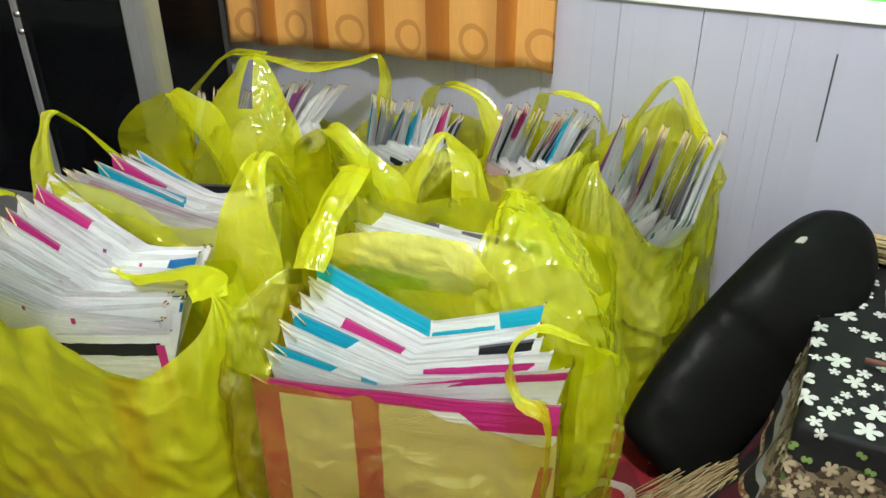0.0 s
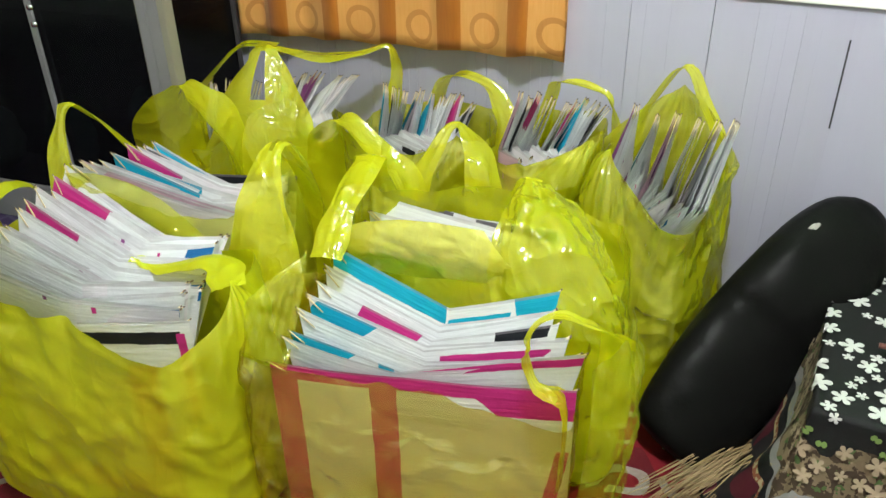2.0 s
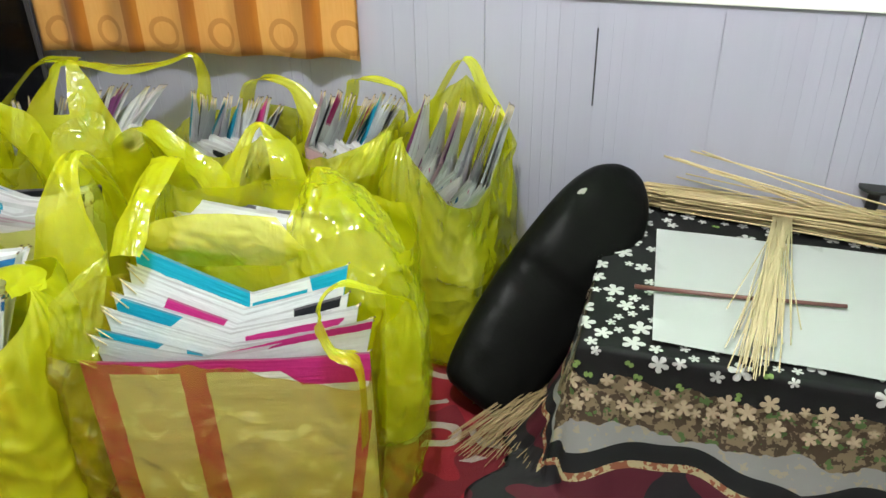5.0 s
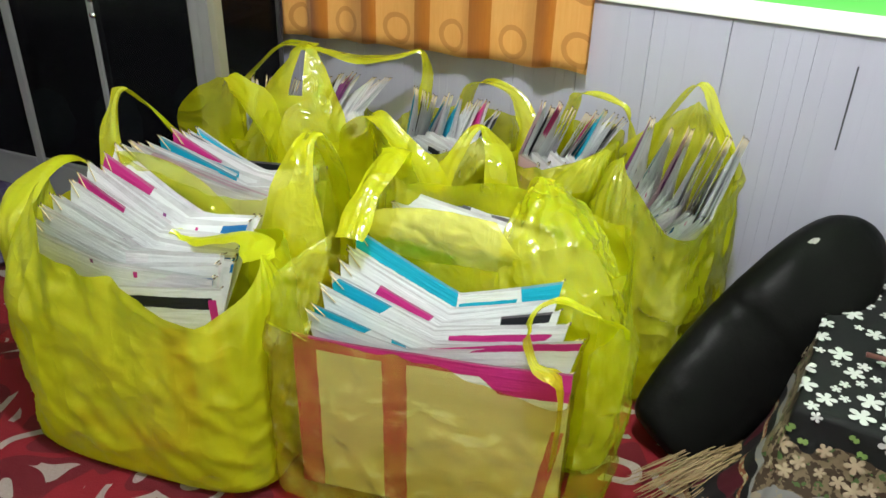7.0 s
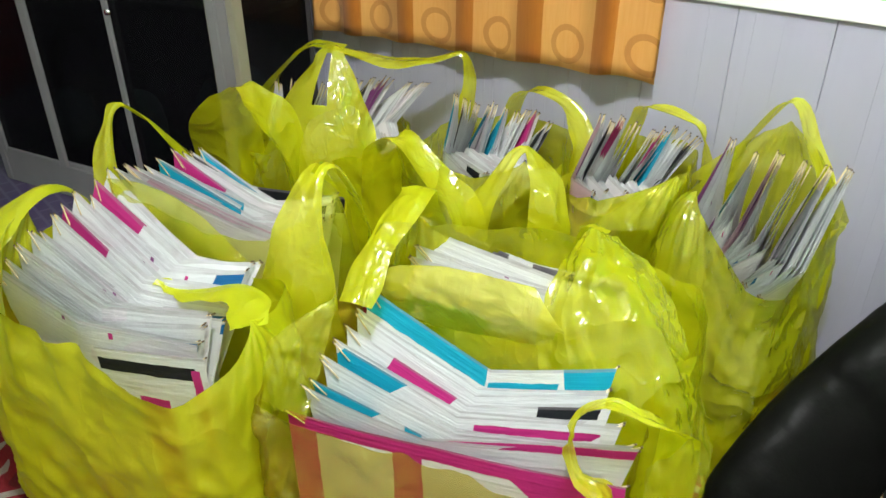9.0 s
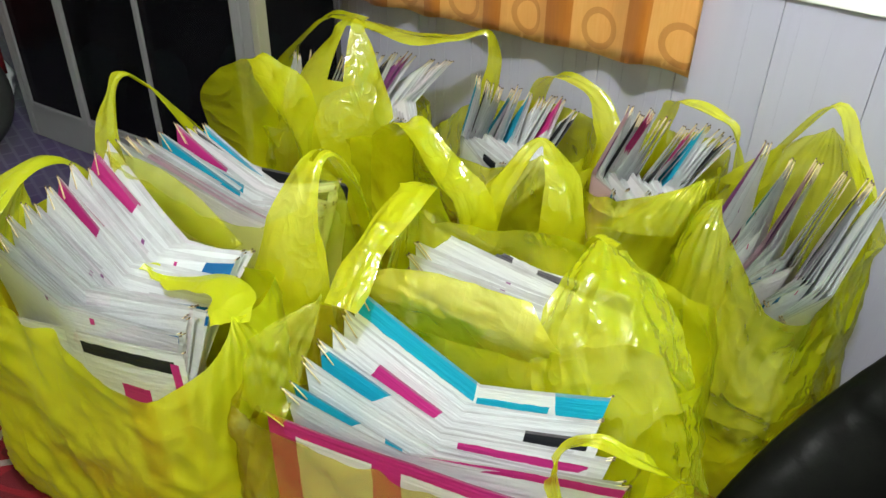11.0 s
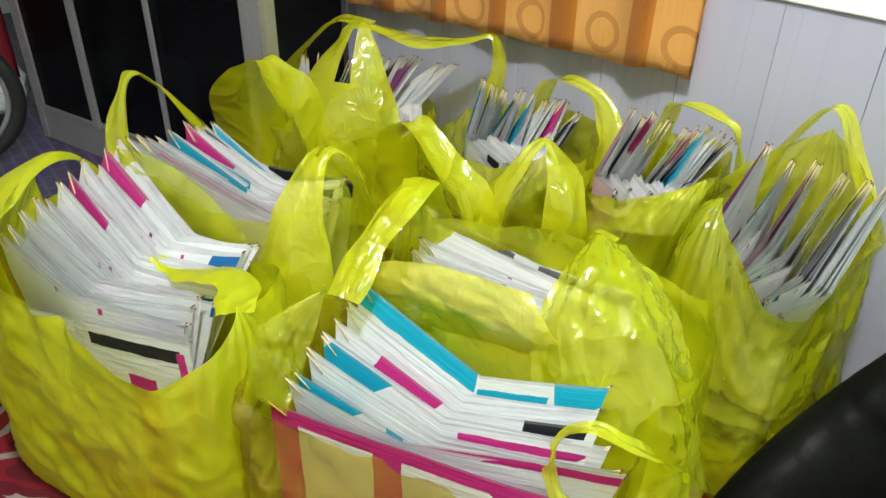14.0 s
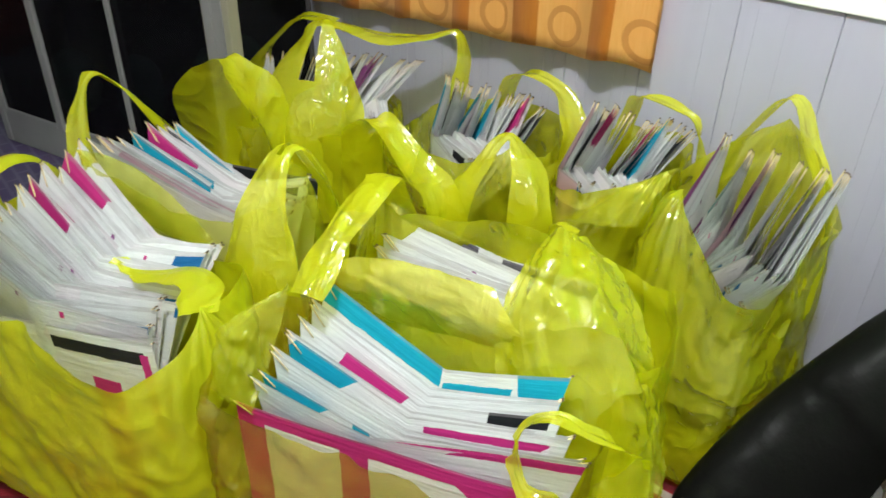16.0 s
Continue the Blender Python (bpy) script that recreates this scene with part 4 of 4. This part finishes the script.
pack(((-0.145, 0.0, 0.525), (-0.10, -0.14, 0.44), (-0.03, -0.165, 0.425)), ((0.055, 0.045, 0.515), (0.04, -0.04, 0.44), (0.07, -0.05, 0.43)),
     ["pale_pink", "black_end", "pink_left", "plain", "plain", "plain", "pink_left", "blue_wing", "plain", "black_end"], 81, taper=0.55, deep=4, bunch=0.6, lean=0.6)


add_film(slim_bag, "front_flap", (((0.149, -0.111, 0.528), (0.110, -0.120, 0.500), (0.064, -0.132, 0.463), (0.023, -0.142, 0.426)),
          ((0.132, -0.156, 0.458), (0.091, -0.166, 0.442), (0.042, -0.179, 0.423), (-0.008, -0.191, 0.397)),
          ((0.130, -0.177, 0.424), (0.082, -0.189, 0.406), (0.032, -0.202, 0.393), (-0.014, -0.213, 0.381))),
         FILM, "thin yellow film lying over the kites", seed=12, crumple=0.003)


# ---- motorcycle saddle ----
def build_saddle():
    """A long padded seat that stands on its nose and leans on the wall."""
    p0, p1 = Vector((0.470, -0.310, 0.045)), Vector((0.605, 0.132, 0.388))
    ax = (p1 - p0).normalized()
    side = Vector((0.64, 0.22, -0.55))
    side = (side - ax * side.dot(ax)).normalized()
    up = side.cross(ax).normalized()
    if up.dot(Vector((0.7, -0.7, 0.5))) < 0:
        up = -up
    ob = thing("motorcycle_saddle", p0, "worn black vinyl motorcycle saddle leaning against the wall", "saddle")
    length = (p1 - p0).length
    prof = [(-0.055, 0.03, 0.02, 0.0), (-0.04, 0.070, 0.033, 0.0), (0.0, 0.092, 0.044, 0.0), (0.12, 0.108, 0.050, 0.0), (0.26, 0.116, 0.052, -0.006),
            (0.40, 0.119, 0.054, -0.006), (0.47, 0.120, 0.057, -0.004), (0.53, 0.121, 0.064, 0.002), (0.66, 0.118, 0.066, 0.004), (0.82, 0.107, 0.060, 0.0), (0.95, 0.082, 0.046, -0.006), (1.02, 0.046, 0.032, -0.012), (1.045, 0.012, 0.014, -0.014)]
    sec = spline([(t, w, h, b) for t, w, h, b in prof], 60)
    rows, ring = [], 40
    for t, w, h, b in sec:
        row = []
        for k in range(ring):
            a = 2 * math.pi * k / ring
            c, s = math.cos(a), math.sin(a)
            x = math.copysign(abs(c) ** 0.62, c) * max(w, 0.004)
            y = math.copysign(abs(s) ** 0.66, s) * max(h, 0.004) * (1.0 if s > 0 else 0.55)
            crown = 0.012 * (1 - (x / max(w, 0.01)) ** 2) if s > 0 else 0
            wr = 0.004 * noise.noise((t * 9, x * 22, s * 2)) + 0.0025 * max(0.0, 1 - abs(noise.noise((t * 16 + x * 20, x * 9, 3.0))) * 4) + (0.003 * math.sin(t * 95) * max(0, 1 - abs(t - 0.22) / 0.1) * max(0, c) if s > -0.2 else 0)
            row.append(p0 + ax * (t * length) + side * x + up * (y + crown + b + wr))
        rows.append(row)
    bm = bmesh.new()
    vs = grid(bm, rows, closed=True)
    bm.faces.new(vs[0][::-1])
    bm.faces.new(vs[-1])
    part("cushion", bm, LEATHER, ob)
    for s in (1, -1):
        seam = bmesh.new()
        pts = [p0 + ax * (t * length) + side * (s * (w * 0.97)) + up * (b - h * 0.12) for t, w, h, b in sec[4:-4:2]]
        tube(seam, pts, 0.0028, 6)
        part("piping", seam, SEAM, ob)
    cross = bmesh.new()
    pts = []
    for k in range(15):
        f = k / 14
        w = 0.12
        x = (f * 2 - 1) * w * 0.94
        y = 0.060 * (1 - abs(f * 2 - 1) ** 3) ** 0.8
        pts.append(p0 + ax * (length * (0.50 + 0.03 * math.cos((f - 0.5) * 5))) + side * x + up * y)
    tube(cross, pts, 0.003, 6)
    part("cross_seam", cross, SEAM, ob)
    base = bmesh.new()
    rows = []
    for t, w, h, b in sec[6:-6:3]:
        rows.append([p0 + ax * (t * length) + side * (x * w) + up * (b - h * 0.52 - (0.028 if abs(x) < 0.7 else 0.012)) for x in (-0.85, -0.6, 0, 0.6, 0.85)])
    grid(base, rows)
    bmesh.ops.solidify(base, geom=base.faces[:], thickness=0.014)
    part("base_pan", base, BLACK_BASE, ob)
    tear = bmesh.new()
    q = p0 + ax * (0.80 * length) - side * 0.085 + up * 0.052
    for k, (a, l) in enumerate(((0.0, 0.014), (0.010, 0.008))):
        rr = [q + ax * (l * (f - 0.5) * 2 + a) + side * (0.006 * g * math.sin(math.pi * (0.15 + 0.7 * f)) + 0.004 * k) + up * (0.003 * (1 - abs(g)) + 0.003 * k) for f in (0, 0.25, 0.5, 0.75, 1) for g in (-1, 0, 1)]
        grid(tear, [rr[i:i + 3] for i in range(0, 15, 3)])
    part("torn_patch", tear, FOAM, ob, "small torn pale patch")


build_saddle()


# ---- stick broom on the carpet ----
def build_broom():
    ob = thing("stick_broom", (0.62, -0.18, 0.0), "broom of thin dry sticks lying on the red carpet", "broom")
    rng = random.Random(7)
    for k in range(210):
        bm = bmesh.new()
        f = rng.random()
        a = Vector((0.60 + 0.09 * f + rng.uniform(-0.02, 0.02), -0.16 + rng.uniform(-0.02, 0.02), 0.012 + rng.uniform(0, 0.045)))
        e = Vector((0.475 + 0.23 * f + rng.uniform(-0.02, 0.02), -0.46 + 0.045 * f + rng.uniform(-0.03, 0.05), 0.004 + rng.random() ** 2 * 0.035))
        mid = a.lerp(e, 0.5) + Vector((rng.uniform(-0.008, 0.008), 0, 0.006 + rng.uniform(0, 0.012)))
        tube(bm, [a, mid, e], 0.0012, 4, (1.2, 1.0, 0.6))
        part("bristle", bm, BROOM_STICK, ob)
    bm = bmesh.new()
    tube(bm, [(0.618, -0.175, 0.034), (0.628, -0.15, 0.036), (0.66, -0.07, 0.04)], 0.034, 12)
    part("binding", bm, SPLIT_DARK, ob)


build_broom()

# ---- low table with its cloth ----
TAB = Matrix.Translation((0.700, -0.385, 0)) @ Matrix.Rotation(math.radians(13), 4, "Z")
TW, TD, TH = 1.15, 0.66, 0.292


def cloth_material():
    """Black printed cloth; towards the hem a pale flowered band, a scalloped black line and a dark edge. u runs along, v from the hem up."""
    m, nt, b = material("black_flowered_cloth")
    uv = coords(nt, "UV")
    sep = nt.nodes.new("ShaderNodeSeparateXYZ")
    nt.links.new(uv, sep.inputs[0])
    u, w = sep.outputs[0], sep.outputs[1]
    v = coords(nt)
    scal = mathn(nt, "MULTIPLY", mathn(nt, "ABSOLUTE", mathn(nt, "SINE", mathn(nt, "MULTIPLY", u, 7.8))), 0.040)
    t = mathn(nt, "SUBTRACT", w, scal)
    bloom = noise_of(nt, v, 62.0, 3.0)
    beige = mixc(nt, mathn(nt, "GREATER_THAN", bloom, 0.5), (0.25, 0.185, 0.11), (0.08, 0.05, 0.03))
    green = mathn(nt, "GREATER_THAN", noise_of(nt, v, 55.0, 2.0), 0.62)
    beige = mixc(nt, green, beige, (0.10, 0.17, 0.05))
    pale = mixc(nt, noise_of(nt, v, 7.0), (0.27, 0.26, 0.26), (0.37, 0.36, 0.355))
    pale = mixc(nt, mathn(nt, "MULTIPLY", mathn(nt, "GREATER_THAN", bloom, 0.60), 0.7), pale, (0.45, 0.36, 0.24))
    red = mixc(nt, mathn(nt, "GREATER_THAN", noise_of(nt, v, 9.0, 1.0), 0.5), (0.10, 0.008, 0.02), (0.015, 0.012, 0.015))
    gold = mixc(nt, mathn(nt, "GREATER_THAN", noise_of(nt, v, 80.0, 2.0), 0.5), (0.50, 0.42, 0.24), (0.30, 0.10, 0.05))
    black = mixc(nt, noise_of(nt, v, 5.0), (0.005, 0.005, 0.006), (0.013, 0.012, 0.014))

    def step(x, at):
        return mathn(nt, "GREATER_THAN", x, at)

    col = mixc(nt, step(t, 0.110), red, gold)
    col = mixc(nt, step(t, 0.124), col, black)
    col = mixc(nt, step(t, 0.158), col, pale)
    edge = mathn(nt, "ADD", w, mathn(nt, "MULTIPLY", noise_of(nt, v, 16.0, 2.0), 0.06))
    col = mixc(nt, step(edge, 0.245), col, beige)
    col = mixc(nt, step(edge, 0.335), col, black)
    nt.links.new(col, b.inputs["Base Color"])
    b.inputs["Roughness"].default_value = 0.75
    bump(nt, b, noise_of(nt, v, 500.0, 2.0), 0.3, 0.001)
    return m


CLOTH = cloth_material()
PETAL = plain("printed_white_petal", (0.40, 0.39, 0.385), 0.75)
LEAF = plain("printed_green_leaf", (0.13, 0.20, 0.05), 0.75)
CREAM = plain("printed_cream_petal", (0.30, 0.23, 0.15), 0.75, 0, 0.25, 60)
TABLE_PAPER = plain("flat_white_paper", (0.74, 0.74, 0.76), 0.6, 0, 0.04, 9, 0.1, 40)
TABLE_WOOD = plain("table_wood", (0.20, 0.11, 0.06), 0.5, 0, 0.3, 9)


def build_table():
    ob = thing("low_table", TAB, "low wooden table under a patterned cloth", "table")
    part("tabletop", boxed((0.02, 0.02, TH - 0.03), (TW, TD, TH - 0.006), TAB, 0.004), TABLE_WOOD, ob, smooth=False)
    for x in (0.05, TW - 0.09):
        for y in (0.05, TD - 0.09):
            part("leg", boxed((x, y, 0.004), (x + 0.04, y + 0.04, TH - 0.03), TAB, 0.003), TABLE_WOOD, ob, smooth=False)


build_table()


def drape(x, y):
    """The cloth's lie at (x, y) of its flat spread, table edge at 0: over the edge it hangs in waves and pools on the floor."""
    over_x, over_y = max(0.0, -x), max(0.0, -y)
    over = math.hypot(over_x, over_y) if over_x and over_y else max(over_x, over_y)
    if over == 0:
        return Vector((x, y, TH + 0.0015 * noise.noise((x * 9, y * 9, 1))))
    drop = min(over, TH - 0.010)
    rest = over - drop
    along = x if over_y >= over_x else y
    wave = (0.016 * math.sin(along * 21 + 1.0) + 0.010 * math.sin(along * 47)) * (drop / TH) ** 1.2
    flare = 0.10 * (drop / TH) ** 1.6 + rest * 0.95
    dx = -over_x / over * (flare + wave) if over_x else 0
    dy = -over_y / over * (flare + wave) if over_y else 0
    return Vector((max(x, 0) + dx, max(y, 0) + dy, TH - drop * (1 - 0.04 * (drop / TH)) + 0.004 * (rest > 0) + 0.004 * noise.noise((x * 14, y * 14, 4)) * (drop / TH)))


def build_cloth():
    bm = bmesh.new()
    rows, uvs = [], []
    nx, ny = 110, 90
    for i in range(ny + 1):
        y = -0.36 + (TD + 0.36) * i / ny
        row, uv = [], []
        for j in range(nx + 1):
            x = -0.30 + (TW + 0.30) * j / nx
            row.append(TAB @ drape(x, y))
            uv.append((x, min(x + 0.33, y + 0.36)))
        rows.append(row)
        uvs.append(uv)
    grid(bm, rows, uvs=uvs)
    bmesh.ops.solidify(bm, geom=bm.faces[:], thickness=0.0012)
    ob = part("tablecloth", bm, CLOTH)
    tagged(ob, "black cloth with white flowers and pale border over a low table", "tablecloth")
    rng = random.Random(12)

    kinds = {"petal": ("printed_flower", PETAL), "leaf": ("printed_leaf", LEAF), "cream": ("printed_border_flower", CREAM)}

    def bloom(target, x, y, r, petals, turn, lift=0.0035):
        c = bmesh.new()
        centre = c.verts.new(TAB @ (drape(x, y) + Vector((-lift if x < 0 else 0, -lift if y < 0 else 0, lift))))
        ring = []
        for k in range(petals * 6):
            a = 2 * math.pi * k / (petals * 6)
            rr = r * (0.30 + 0.70 * abs(math.sin(a * petals / 2)) ** 0.6)
            px, py = x + rr * math.cos(a + turn), y + rr * math.sin(a + turn)
            q = drape(px, py)
            out = Vector((-lift if px < 0 else 0, -lift if py < 0 else 0, lift))
            ring.append(c.verts.new(TAB @ (q + out)))
        for k in range(len(ring)):
            c.faces.new((centre, ring[k], ring[(k + 1) % len(ring)]))
        name, mat = kinds[target]
        part(name, c, mat, ob)

    spots = []
    for k in range(900):
        x, y = rng.uniform(-0.02, TW - 0.03), rng.uniform(-0.02, TD - 0.05)
        edge = min(x, y, TD - 0.05 - y + 0.02)
        if edge > 0.115 and rng.random() < 0.9:
            continue
        r = rng.choice((0.010, 0.013, 0.018, 0.022))
        if all(math.hypot(x - a, y - b) > (r + c) * 1.02 for a, b, c in spots):
            spots.append((x, y, r))
            bloom("petal", x, y, r, 5, rng.random() * 6)
    for k in range(60):
        x, y = rng.uniform(-0.05, TW - 0.1), rng.choice((rng.uniform(-0.06, 0.0), rng.uniform(0.35, 0.6)))
        if all(math.hypot(x - a, y - b) > (0.012 + c) for a, b, c in spots):
            spots.append((x, y, 0.01))
            bloom("leaf", x, y, 0.0085, 2, rng.random() * 6)
    for k in range(260):
        if rng.random() < 0.7:
            x, y = rng.uniform(-0.06, TW - 0.05), rng.uniform(-0.115, -0.05)
        else:
            x, y = rng.uniform(-0.10, -0.04), rng.uniform(-0.05, TD - 0.1)
        r = rng.choice((0.010, 0.013, 0.017))
        if all(math.hypot(x - a, y - b) > (r + c) * 0.8 for a, b, c in spots):
            spots.append((x, y, r))
            bloom("cream", x, y, r, 5, rng.random() * 6)


build_cloth()


def build_table_things():
    # sheet of kite paper
    ob = thing("kite_paper", (0.93, -0.06, TH + 0.008), "flat white sheet of kite paper lying on the cloth", "paper")
    c = [Vector((0.697, 0.098, 0)), Vector((1.18, 0.22, 0)), Vector((1.30, -0.22, 0)), Vector((0.815, -0.321, 0))]
    rows = []
    for i in range(13):
        row = []
        for j in range(17):
            p = c[0].lerp(c[1], j / 16).lerp(c[3].lerp(c[2], j / 16), i / 12)
            row.append((p.x, p.y, TH + 0.010 + 0.003 * noise.noise((p.x * 7, p.y * 7, 3))))
        rows.append(row)
    bm = bmesh.new()
    grid(bm, rows)
    bmesh.ops.solidify(bm, geom=bm.faces[:], thickness=0.001)
    part("sheet", bm, TABLE_PAPER, ob)
    # dark stick across it
    bm = bmesh.new()
    tube(bm, [(0.735, -0.178, TH + 0.020), (0.90, -0.125, TH + 0.019), (1.10, -0.055, TH + 0.019)], 0.005, 8, (1, 0.9, 0.8))
    tagged(part("dark_stick", bm, STICK), "dark brown stick lying across the white paper", "stick")
    # bundle of splits across the paper
    rng = random.Random(3)
    heap = thing("bamboo_splits", (0.97, -0.05, TH), "loose bundle of thin bamboo splits across the paper", "bamboo splits")
    for k in range(90):
        bm = bmesh.new()
        fan = rng.uniform(-1, 1)
        a = Vector((0.935 + 0.022 * rng.uniform(-1, 1), 0.235 + rng.uniform(-0.02, 0.02), TH + 0.028 + rng.uniform(0, 0.02)))
        e = Vector((0.985 + 0.024 * fan - (0.06 * rng.random() if rng.random() < 0.25 else 0) + (0.05 * rng.random() if rng.random() < 0.2 else 0), -0.31 + rng.uniform(-0.05, 0.14), TH + 0.016 + rng.uniform(0, 0.014)))
        tube(bm, [a, a.lerp(e, 0.5) + Vector((0, 0, 0.006)), e], 0.0013, 4)
        part("split", bm, PALE_SPLIT, heap)
    # reeds along the wall
    heap = thing("reed_heap", (0.9, 0.25, TH), "heap of dry bamboo reeds along the back of the table", "reeds")
    for k in range(130):
        bm = bmesh.new()
        a = Vector((0.60 + rng.uniform(0, 0.12), 0.205 + rng.uniform(-0.02, 0.035), TH + 0.012 + rng.uniform(0, 0.045)))
        e = a + Vector((0.55 + rng.uniform(-0.1, 0.15), 0.075 + rng.uniform(-0.035, 0.03), rng.uniform(-0.02, 0.02)))
        e.z = max(e.z, TH + 0.012)
        if k < 9:
            a += Vector((0.06, -0.01, rng.uniform(0.05, 0.13)))
        tube(bm, [a, a.lerp(e, 0.5) + Vector((0, 0, rng.uniform(-0.004, 0.006))), e], rng.uniform(0.0012, 0.0024), 4)
        part("reed", bm, SPLIT, heap)
    # small stand with a disc at the far end
    ob = thing("spool_stand", (1.10, 0.33, TH), "small black stand with a flat round top on the table", "stand")
    m = Matrix.Translation((1.10, 0.33, TH + 0.004))
    for name, r0, r1, z, h in (("foot", 0.05, 0.045, 0.012, 0.024), ("stem", 0.014, 0.012, 0.06, 0.075), ("disc", 0.035, 0.035, 0.101, 0.007)):
        bm = bmesh.new()
        bmesh.ops.create_cone(bm, cap_ends=True, segments=28, radius1=r0, radius2=r1, depth=h, matrix=m @ Matrix.Translation((0, 0, z)))
        part(name, bm, BLACK_BASE, ob, smooth=False)


build_table_things()


# ---- things at the cabinet's far end ----
def build_wheel():
    c = Vector((-1.80, -1.10, 0.228))
    ob = thing("wheel", c, "black bicycle wheel standing by the cabinet", "wheel")
    turn = Matrix.Translation(c) @ Matrix.Rotation(math.radians(78), 4, "Z") @ Matrix.Rotation(math.radians(4), 4, "X")

    def ring(R, r, n=64, k=12, flat=1.0):
        bm = bmesh.new()
        rows = []
        for i in range(n + 1):
            a = 2 * math.pi * i / n
            rows.append([turn @ Vector(((R + r * math.cos(b)) * math.cos(a), r * flat * math.sin(b), (R + r * math.cos(b)) * math.sin(a))) for b in (2 * math.pi * j / k for j in range(k))])
        grid(bm, rows, closed=True)
        return bm

    part("tyre", ring(0.205, 0.022), RUBBER, ob)
    part("rim", ring(0.178, 0.008, flat=1.3), ALU, ob)
    bm = bmesh.new()
    tube(bm, [turn @ Vector((0, -0.035, 0)), turn @ Vector((0, 0.035, 0))], 0.018, 12)
    part("hub", bm, ALU, ob)
    for i in range(18):
        a = 2 * math.pi * i / 18
        bm = bmesh.new()
        tube(bm, [turn @ Vector((0, 0.02 * (-1) ** i, 0)), turn @ Vector((0.175 * math.cos(a), 0, 0.175 * math.sin(a)))], 0.0012, 4)
        part("spoke", bm, ALU, ob)


build_wheel()


def build_far_corner():
    rows = []
    for i in range(25):
        row = []
        for j in range(31):
            u, v = j / 30, i / 24
            y = -1.28 + 0.44 * u
            x = -2.07 + 0.025 * math.sin(u * 22 + 2 * v) + 0.01 * noise.noise((u * 5, v * 4, 0))
            row.append((x, y, 0.18 + 0.012 * math.sin(u * 17) + 1.02 * v))
        rows.append(row)
    bm = bmesh.new()
    grid(bm, rows)
    bmesh.ops.solidify(bm, geom=bm.faces[:], thickness=0.003)
    ob = thing("red_cloth", (-2.07, -1.05, 1.2), "red cloth hanging on a line beside the cabinet", "cloth")
    part("cloth_panel", bm, RED_CLOTH, ob)
    bm = bmesh.new()
    tube(bm, [(-2.07, -3.4, 1.2), (-2.07, -1.5, 1.2), (-2.06, -0.80, 1.2)], 0.006, 8)
    part("line", bm, ALU, ob)
    bm = bmesh.new()
    bmesh.ops.create_icosphere(bm, subdivisions=4, radius=1.0)
    for v in bm.verts:
        k = 1 + 0.30 * noise.noise(v.co * 3.0) + 0.10 * noise.noise(v.co * 9.0)
        v.co = Vector((-2.24 + v.co.x * 0.11 * k, -0.90 + v.co.y * 0.09 * k, 0.105 + v.co.z * 0.108))
    tagged(part("crumpled_plastic", bm, WHITE_PLASTIC), "crumpled white plastic lying on the purple floor", "plastic sheet")


build_far_corner()


# ---- wall planks, last ----
def build_planks():
    rng = random.Random(5)
    crack = 0.186
    mesh_of = {}
    for variant in range(3):
        bm = bmesh.new()
        box(bm, (0.0001, -0.011, 0.003), (PLANK - 0.0001, 0.0, 0.762), None, 0.0006)
        for x in ((0.031, 0.033), (0.057, 0.0585))[: variant + 0 if variant else 0]:
            box(bm, (x[0], -0.001, 0.01), (x[1], 0.0012, 0.755))
        me = bpy.data.meshes.new("plank")
        bm.to_mesh(me)
        bm.free()
        me.materials.append(LAVENDER)
        mesh_of[variant] = me
    n0 = -44
    for k in range(n0, 27):
        ob = new("plank", mesh_of[rng.choice((0, 1, 2, 2))])
        ob.parent = wall_back
        tilt = rng.uniform(-0.0012, 0.0012)
        ob.matrix_basis = WALL @ Matrix.Translation((crack + k * PLANK, rng.uniform(-0.0006, 0.0006), 0)) @ Matrix.Rotation(tilt, 4, "Y")
    bm = boxed((crack - 0.002, -0.004, 0.52), (crack + 0.0015, 0.0022, 0.70), WALL @ Matrix.Translation((0, 0, 0)))
    part("crack", bm, GAP, wall_back, "dark open joint between planks", False)


build_planks()
